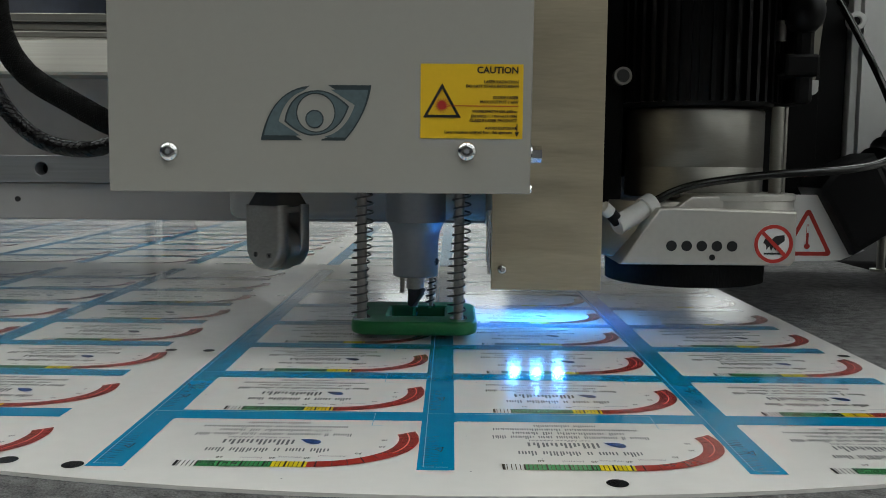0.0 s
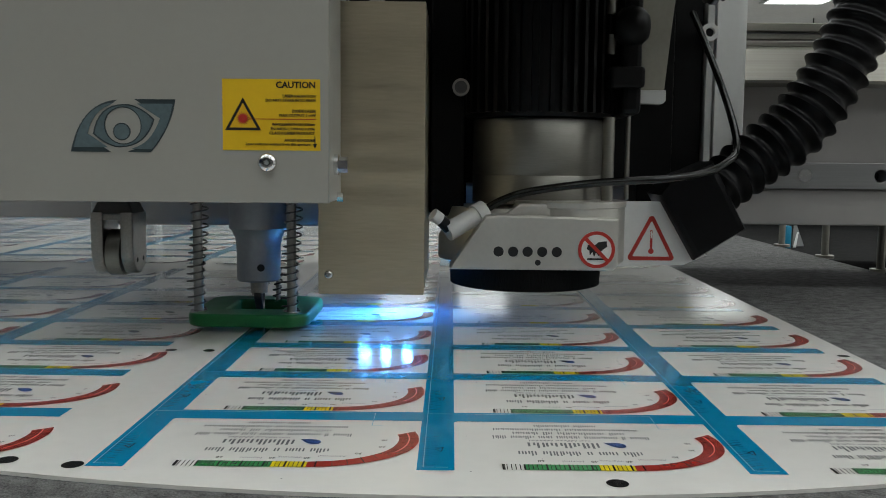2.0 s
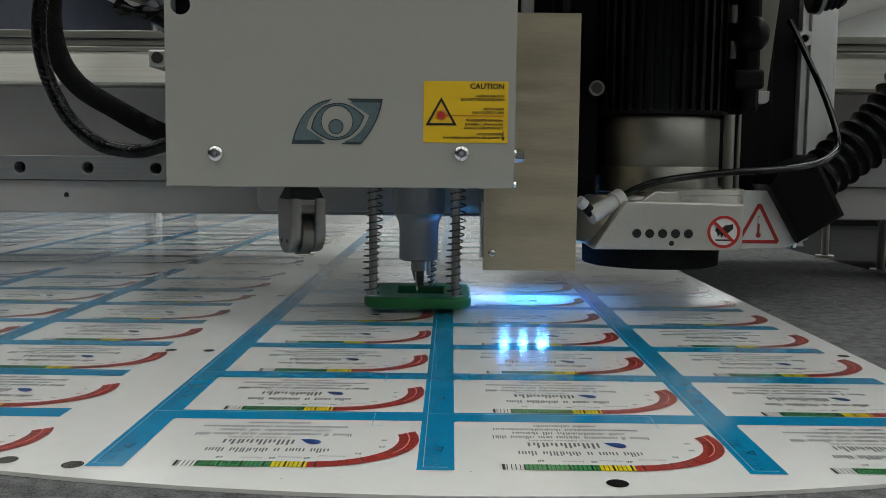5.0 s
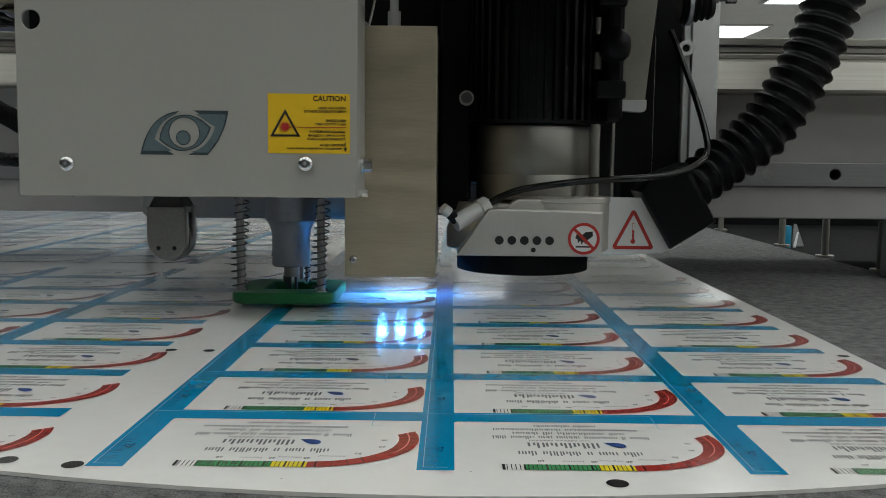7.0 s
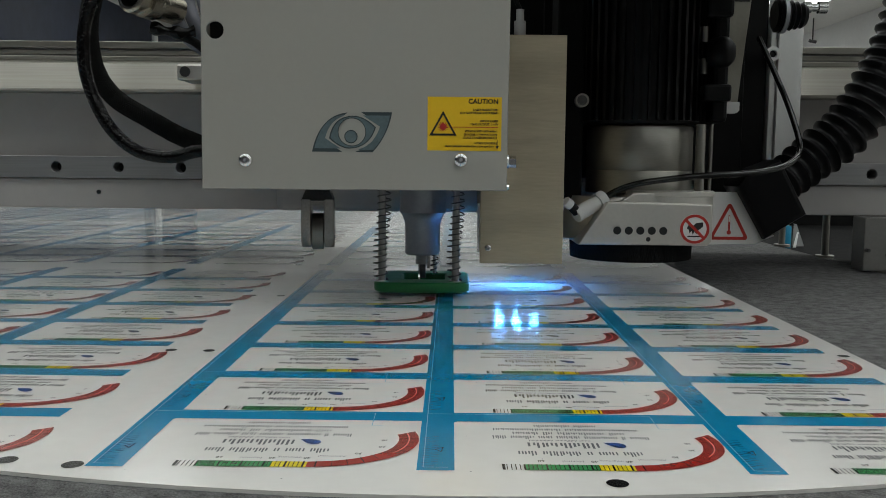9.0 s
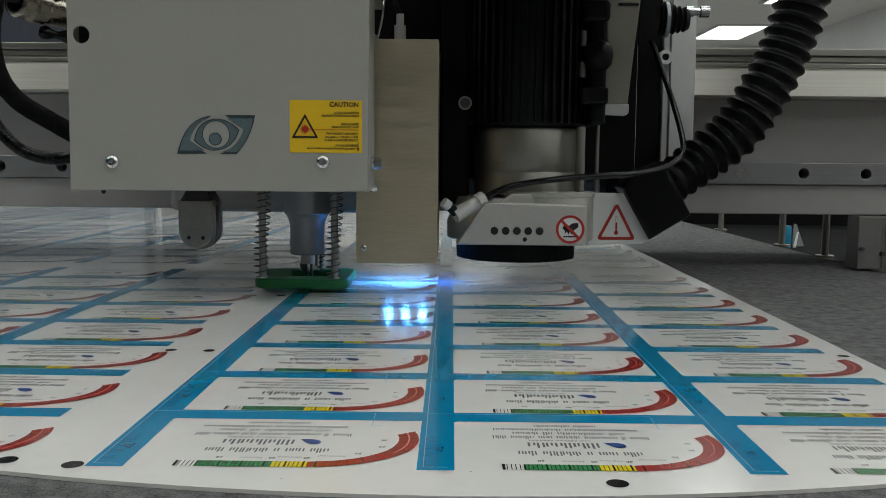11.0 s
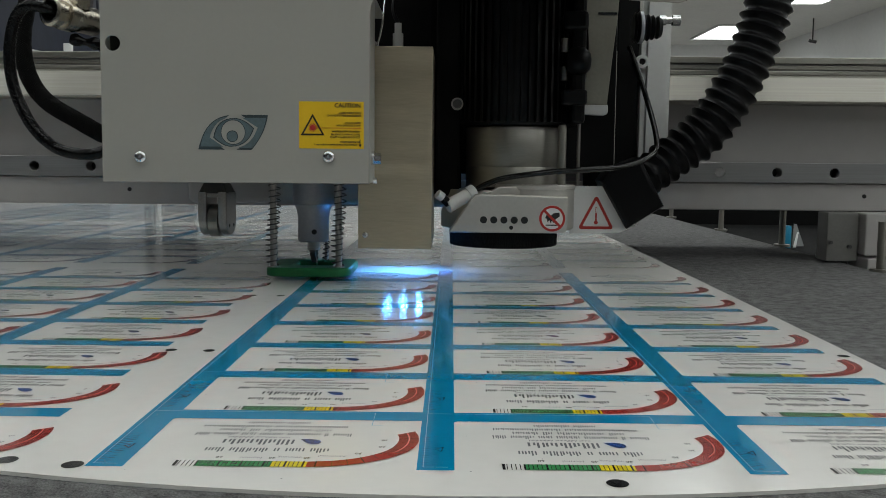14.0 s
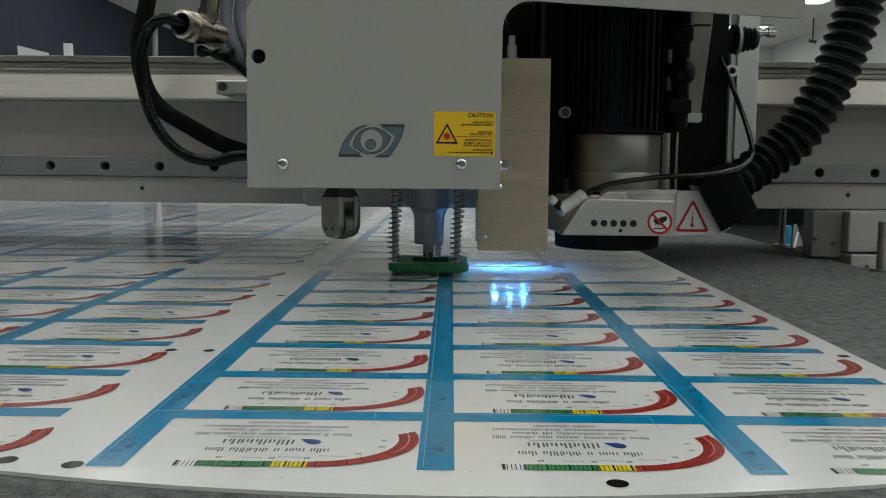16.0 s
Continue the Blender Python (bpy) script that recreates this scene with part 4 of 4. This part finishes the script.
    part("sign_ground", plate([[(c[0] - 0.005, c[1] - 0.0056), (c[0] + 0.005, c[1] - 0.0056), (c[0] + 0.005, c[1] - 0.0047), (c[0] - 0.005, c[1] - 0.0047)]], 0.0002, upright(0.0795)), M_LINK, sign)
    d = 0.0062
    part("sign_bar", plate([[(c[0] - d - 0.0007, c[1] + d - 0.0007), (c[0] - d + 0.0007, c[1] + d + 0.0007), (c[0] + d + 0.0007, c[1] - d + 0.0007), (c[0] + d - 0.0007, c[1] - d - 0.0007)]], 0.0002, upright(0.0792)), M_LRED, sign)
    # plate with the temperature warning
    pl = part("warning_plate", plate([[(0.318, -0.0215), (0.345, -0.0215), (0.3745, -0.0545), (0.3605, -0.0605), (0.318, -0.0620)]], 0.002, upright(0.151), 0.0003), M_SIGN, h, "white warning plate")
    tri = [(0.3255, -0.0575), (0.3400, -0.0295), (0.3545, -0.0575)][::-1]
    tx, tz = sum(p[0] for p in tri) / 3, sum(p[1] for p in tri) / 3
    def rounded(k, r):
        pts = []
        for n, (x, z) in enumerate(tri):
            px, pz = tx + (x - tx) * k, tz + (z - tz) * k
            a0 = (270, 30, 150)[n]
            pts += circle(px, pz, r, 6, a0, a0 + 120)
        return pts
    part("warning_triangle", plate([rounded(0.86, 0.0019), rounded(0.74, 0.0006)], 0.0003, upright(0.1498)), M_LRED, pl, "red warning triangle with rounded corners")
    part("thermometer_tip", plate([[(tx - 0.0005, tz + 0.004), (tx + 0.0005, tz + 0.004), (tx + 0.0005, tz + 0.0085), (tx - 0.0005, tz + 0.0085)]], 0.0002, upright(0.1495)), M_SIGN, pl)
    part("thermometer", plate([[(tx - 0.0007, tz - 0.003), (tx + 0.0007, tz - 0.003), (tx + 0.0007, tz + 0.009), (tx - 0.0007, tz + 0.009)]], 0.0003, upright(0.1498)), M_LRED, pl)
    part("thermometer", plate([circle(tx, tz - 0.0042, 0.0017, 16)], 0.0003, upright(0.1498)), M_LRED, pl)
    # plug on the shoe
    bm = cyl(bmesh.new(), (0.2045, 0.082, -0.0265), (0.2085, 0.084, -0.0295), 0.0036, seg=18)
    part("plug_cap", bm, M_PLASTIC, h, "white plug cap", smooth=40)
    part("plug_neck", cyl(bmesh.new(), (0.2083, 0.084, -0.0293), (0.2135, 0.086, -0.0345), 0.0034, seg=18), M_RUBBER, h, smooth=40)
    bm = cyl(bmesh.new(), (0.2125, 0.086, -0.0365), (0.2300, 0.094, -0.0270), 0.0055, 0.0052, seg=20)
    cyl(bm, (0.2285, 0.0935, -0.0280), (0.2335, 0.096, -0.0252), 0.0066, seg=20)
    part("plug_body", bm, M_PLASTIC, h, "white elbow plug", smooth=40)


def hoses(h):
    line = spline([(0.2325, 0.096, -0.0256), (0.243, 0.094, -0.0190), (0.260, 0.091, -0.0135), (0.297, 0.091, -0.0085), (0.338, 0.098, -0.0058), (0.3635, 0.112, -0.0020),
                   (0.3785, 0.125, 0.0040), (0.3865, 0.136, 0.0100), (0.3885, 0.146, 0.0220), (0.3850, 0.162, 0.0480), (0.3795, 0.186, 0.0800), (0.3750, 0.204, 0.1030)], 8)
    part("signal_cable", tube(bmesh.new(), line, 0.0023, 12), M_CABLE, h, "glossy black cable", smooth=60)
    # flared cuff and ribbed hose
    cuff = plate([[(0.347, -0.0170), (0.352, -0.010), (0.373, -0.001), (0.3915, -0.036), (0.367, -0.0515)]], 0.040, upright(0.160), 0.004)
    part("hose_cuff", cuff, M_HOSE, h, "black hose cuff", smooth=40)
    pts = [(0.374, 0.160, -0.0245), (0.3870, 0.168, -0.0125), (0.4125, 0.178, 0.0060), (0.4410, 0.182, 0.0290), (0.4660, 0.184, 0.0670), (0.4835, 0.187, 0.1060), (0.4950, 0.189, 0.145), (0.506, 0.19, 0.20), (0.500, 0.195, 0.30), (0.49, 0.20, 0.42)]
    fine = spline(pts, 60)
    out, acc = [fine[0]], 0.0
    for a, b in zip(fine, fine[1:]):
        acc += (b - a).length
        if acc > 0.00105:
            out.append(b)
            acc = 0.0

    def ribs(s):
        u = (s % 0.0114) / 0.0114
        return (0.0180 + 0.0044 * (1 - abs(2 * u - 1)) ** 1.9) * min(1.0, 0.74 + 3.2 * s)
    part("ribbed_hose", tube(bmesh.new(), out, ribs, 28), M_HOSE, h, "black ribbed suction hose", smooth=70)
    # braided hoses on the other side
    a = spline([(-0.010, 0.10, 0.008), (-0.055, 0.10, 0.006), (-0.076, 0.10, 0.0015), (-0.100, 0.10, 0.0055), (-0.118, 0.10, 0.0200), (-0.1300, 0.10, 0.0410), (-0.1365, 0.10, 0.0640), (-0.1365, 0.10, 0.0890), (-0.128, 0.095, 0.1095), (-0.114, 0.088, 0.1165), (-0.100, 0.090, 0.1140), (-0.090, 0.100, 0.111)], 8)
    thin = part("braided_hose", tube(bmesh.new(), a, 0.0044, 14), M_SHINY, h, "glossy black braided hose loop", smooth=60)
    braid(a, 0.0043, 7, 0.026, 0.00034, M_SHINY, thin)
    b = spline([(0.010, 0.19, 0.004), (-0.042, 0.19, 0.0062), (-0.071, 0.19, 0.0100), (-0.095, 0.19, 0.0180), (-0.123, 0.19, 0.0330), (-0.150, 0.19, 0.0500), (-0.1650, 0.19, 0.073), (-0.169, 0.19, 0.106), (-0.161, 0.19, 0.145), (-0.15, 0.19, 0.20)], 10)
    thick = part("braided_hose", tube(bmesh.new(), b, 0.0070, 16), M_YARN, h, "thick matt black braided hose", smooth=60)
    braid(b, 0.0071, 18, 0.030, 0.0006, M_YARN, thick)
    # union whose open bore takes the thin hose
    ax = Vector((0.40, 0.90, -0.06)).normalized()
    p = Vector((-0.0985, 0.086, 0.1125))
    prof = [(0.0085, 0.0), (0.0098, 0.0), (0.0118, 0.0012), (0.0118, 0.0062), (0.0104, 0.0070), (0.0104, 0.0120), (0.0126, 0.0126), (0.0126, 0.0230), (0.0112, 0.0240), (0.0112, 0.046)]
    turn = Matrix.Translation(p) @ ax.to_track_quat("Z", "Y").to_matrix().to_4x4()
    bm = bmesh.new()
    lathe(bm, (0, 0), prof, 32)
    bmesh.ops.delete(bm, geom=[f for f in bm.faces if len(f.verts) > 4 and f.calc_center_median().z < 0.001], context="FACES_ONLY")
    bm.transform(turn)
    union = part("hose_union", bm, M_NICKEL, h, "nickel-plated hose union", smooth=40)
    # bore lined in black to paint its inner shade
    bore = lathe(bmesh.new(), (0, 0), [(0.0086, 0.0), (0.0080, 0.004), (0.0080, 0.012), (0.001, 0.0125)], 28)
    bmesh.ops.delete(bore, geom=[f for f in bore.faces if len(f.verts) > 4 and f.calc_center_median().z < 0.001], context="FACES_ONLY")
    bore.transform(turn)
    part("union_bore", bore, M_HOLESHADE, union, smooth=40)
    bm = cyl(bmesh.new(), (-0.083, 0.108, 0.118), (-0.076, 0.104, 0.150), 0.0078, seg=18)
    cyl(bm, (-0.0825, 0.1075, 0.1205), (-0.0812, 0.107, 0.1265), 0.0096, seg=6)
    part("upper_fitting", bm, M_NICKEL, union, smooth=40)
    clip = tube(bmesh.new(), spline([(-0.0930, 0.112, 0.0945), (-0.084, 0.114, 0.0925), (-0.074, 0.118, 0.0915), (-0.064, 0.122, 0.0935)], 8), lambda d: 0.0040 + 0.0012 * math.sin(d * 420), 12)
    part("cable_clip", clip, M_SHINY, h, "glossy black cable clip", smooth=50)
    bm = tube(bmesh.new(), spline([(-0.078, 0.12, 0.091), (-0.066, 0.13, 0.086), (-0.056, 0.145, 0.076), (-0.050, 0.165, 0.0685)], 6), 0.0032, 10)
    part("clip_cable", bm, M_RUBBER, h, smooth=60)
    for i in range(3):
        x, y = -0.0845 + 0.0112 * i, 0.132 + 0.004 * i
        bm = tube(bmesh.new(), spline([(x + 0.008, y, 0.175), (x + 0.001, y, 0.145), (x - 0.0005, y, 0.122), (x + 0.006, y, 0.100), (x + 0.013, y + 0.012, 0.088), (x + 0.024, y + 0.040, 0.080)], 7), 0.0052, 14)
        part("grey_tube", bm, M_TUBE, h, "grey plastic tube", smooth=60)


def braid(line, radius, strands, pitch, yarn, material, parent):
    """Woven sleeve: two sets of yarns that wind round a line and pass over and under each other."""
    fine, acc = [line[0]], 0.0
    for p, q in zip(line, line[1:]):
        n = max(1, round((q - p).length / 0.0011))
        fine += [p.lerp(q, (k + 1) / n) for k in range(n)]
    up, s, rows = None, 0.0, []
    for i, p in enumerate(fine):
        d = (fine[min(i + 1, len(fine) - 1)] - fine[max(i - 1, 0)]).normalized()
        up = d.orthogonal().normalized() if up is None else (up - d * up.dot(d)).normalized()
        s += (p - fine[i - 1]).length if i else 0.0
        rows.append((p, up.copy(), d.cross(up), s))
    bm = bmesh.new()
    for way in (-1, 1):
        for k in range(strands):
            pts = []
            for p, v, w, s in rows:
                a = 2 * math.pi * (k / strands + way * s / pitch)
                r = radius + 0.35 * yarn * way * math.cos(2 * math.pi * strands * s / pitch + math.pi * k)
                pts.append(p + r * (v * math.cos(a) + w * math.sin(a)))
            tube(bm, pts, yarn, 4)
    return tagged(part("woven_sleeve", bm, material, parent, "woven black sleeve", smooth=60), kind="stuff")


# ---------------------------------------------------------------- movement
HEAD_ROWS = [  # seconds, x, y, z of the head
    (0, -0.1257, 0.1318, 0.0958), (0.5, -0.1288, 0.1296, 0.0909), (1, -0.1269, 0.1490, 0.0959), (1.3, -0.1422, 0.1400, 0.0913), (1.4, -0.1795, 0.1555, 0.0904),
    (1.52, -0.2195, 0.1560, 0.0897), (1.7, -0.2207, 0.1568, 0.0952), (2, -0.2163, 0.1487, 0.0901), (2.5, -0.2154, 0.0930, 0.0958), (2.7, -0.2115, 0.1448, 0.0954),
    (3, -0.2095, 0.1620, 0.0898), (3.2, -0.1701, 0.1612, 0.0906), (3.5, -0.1218, 0.1638, 0.0905), (4, -0.1255, 0.1996, 0.0938), (4.2, -0.1244, 0.1929, 0.0949),
    (4.55, -0.1288, 0.1961, 0.0909), (5.05, -0.1269, 0.2155, 0.0959), (5.35, -0.1422, 0.2065, 0.0913), (5.45, -0.1795, 0.2220, 0.0904),
    (5.57, -0.2139, 0.2219, 0.0897), (5.75, -0.2207, 0.2233, 0.0952), (6.05, -0.2163, 0.2152, 0.0901), (6.3, -0.2160, 0.1570, 0.0899),
    (6.5, -0.2160, 0.1542, 0.0953), (7, -0.2117, 0.2276, 0.0894), (7.2, -0.1859, 0.2269, 0.0905), (7.5, -0.1250, 0.2283, 0.0898), (8, -0.1263, 0.2643, 0.0903),
    (8.5, -0.1288, 0.2593, 0.0898), (9, -0.1266, 0.2826, 0.0923), (9.2, -0.1310, 0.2772, 0.0947), (9.4, -0.1422, 0.2730, 0.0913), (9.5, -0.1795, 0.2885, 0.0904),
    (9.62, -0.2139, 0.2884, 0.0897), (9.8, -0.2207, 0.2898, 0.0952), (10.1, -0.2163, 0.2817, 0.0901), (10.35, -0.2160, 0.2235, 0.0899),
    (10.55, -0.2160, 0.2207, 0.0953), (10.8, -0.2115, 0.2778, 0.0954), (11.05, -0.2117, 0.2941, 0.0894), (11.3, -0.1738, 0.2921, 0.0895),
    (11.5, -0.1309, 0.2918, 0.0896), (12, -0.1264, 0.3313, 0.0896), (12.5, -0.1281, 0.3259, 0.0897), (13, -0.1272, 0.3497, 0.0896),
    (13.5, -0.1593, 0.3537, 0.0902), (13.7, -0.2210, 0.3650, 0.0889), (14, -0.2171, 0.3599, 0.0938), (14.5, -0.2170, 0.2977, 0.0900),
    (15, -0.2127, 0.3678, 0.0931), (15.5, -0.1359, 0.3568, 0.0899), (16, -0.1248, 0.3954, 0.0897),
]
TURNS = [  # seconds, turn of the wheel and the knife
    (0, 145), (0.1, 96), (0.2, 48), (0.4, 11), (0.5, -40), (0.6, -85), (0.8, -100), (1.0, -35), (1.2, -7), (1.6, -5), (1.7, 40), (1.8, 90), (2.3, 92),
    (2.45, 45), (2.6, 0), (3.0, -8), (3.3, 10), (3.6, 75), (3.8, 15), (4.0, -40), (4.25, 40), (4.45, 11), (4.55, -40), (4.65, -85), (4.85, -100), (5.05, -35),
    (5.25, -7), (5.65, -5), (5.75, 40), (5.85, 90), (6.4, 92), (6.5, 88), (6.55, 40), (6.6, -6), (6.8, 0), (7.1, -2), (7.5, 6), (7.6, -35), (7.7, -75), (8.0, -45),
    (8.15, 15), (8.3, 70), (8.45, 20), (8.6, -33), (8.8, -90), (9.0, -85), (9.2, 0), (9.65, 0), (9.75, 40), (9.85, 90), (10.45, 92), (10.55, 45), (10.65, -6),
    (11.1, 0), (11.4, 10), (11.55, -35), (11.7, -80), (12.0, -50), (12.1, 5), (12.2, 58), (12.3, 75), (12.5, 30), (12.7, -50), (12.9, -88), (13.1, -88),
    (13.2, -42), (13.3, 3), (13.7, 5), (13.8, 45), (13.9, 80), (14.2, 88), (14.5, 90), (14.65, 45), (14.8, 2), (15.4, 10), (15.7, 45), (15.85, 0), (16, -48),
]


def motions():
    walk(HEAD, [(t, pose(x, y, z)) for t, x, y, z in HEAD_ROWS])
    walk(GANTRY, [(t, pose(0, y, 0)) for t, x, y, z in HEAD_ROWS])
    foot = next(o for o in HEAD.children if o.name.startswith("pressure_foot"))
    walk(foot, [(t, pose(0, 0, 0.0028 - z)) for t, x, y, z in HEAD_ROWS])
    wheel = next(o for o in HEAD.children if o.name.startswith("creasing_wheel"))
    walk(wheel, [(t, pose(0.0325, 0.078, -0.002, 0, 0, a)) for t, a in TURNS])
    knife = next(o for o in HEAD.children if o.name.startswith("knife_holder"))
    walk(knife, [(t, pose(0.1045, 0.100, 0, 0, 0, a)) for t, a in TURNS])



setting()
ceiling_lights()
offcuts()
gap_block()
cutting_table()
GANTRY = gantry()
HEAD = cutting_head()
printed_sheet()
motions()
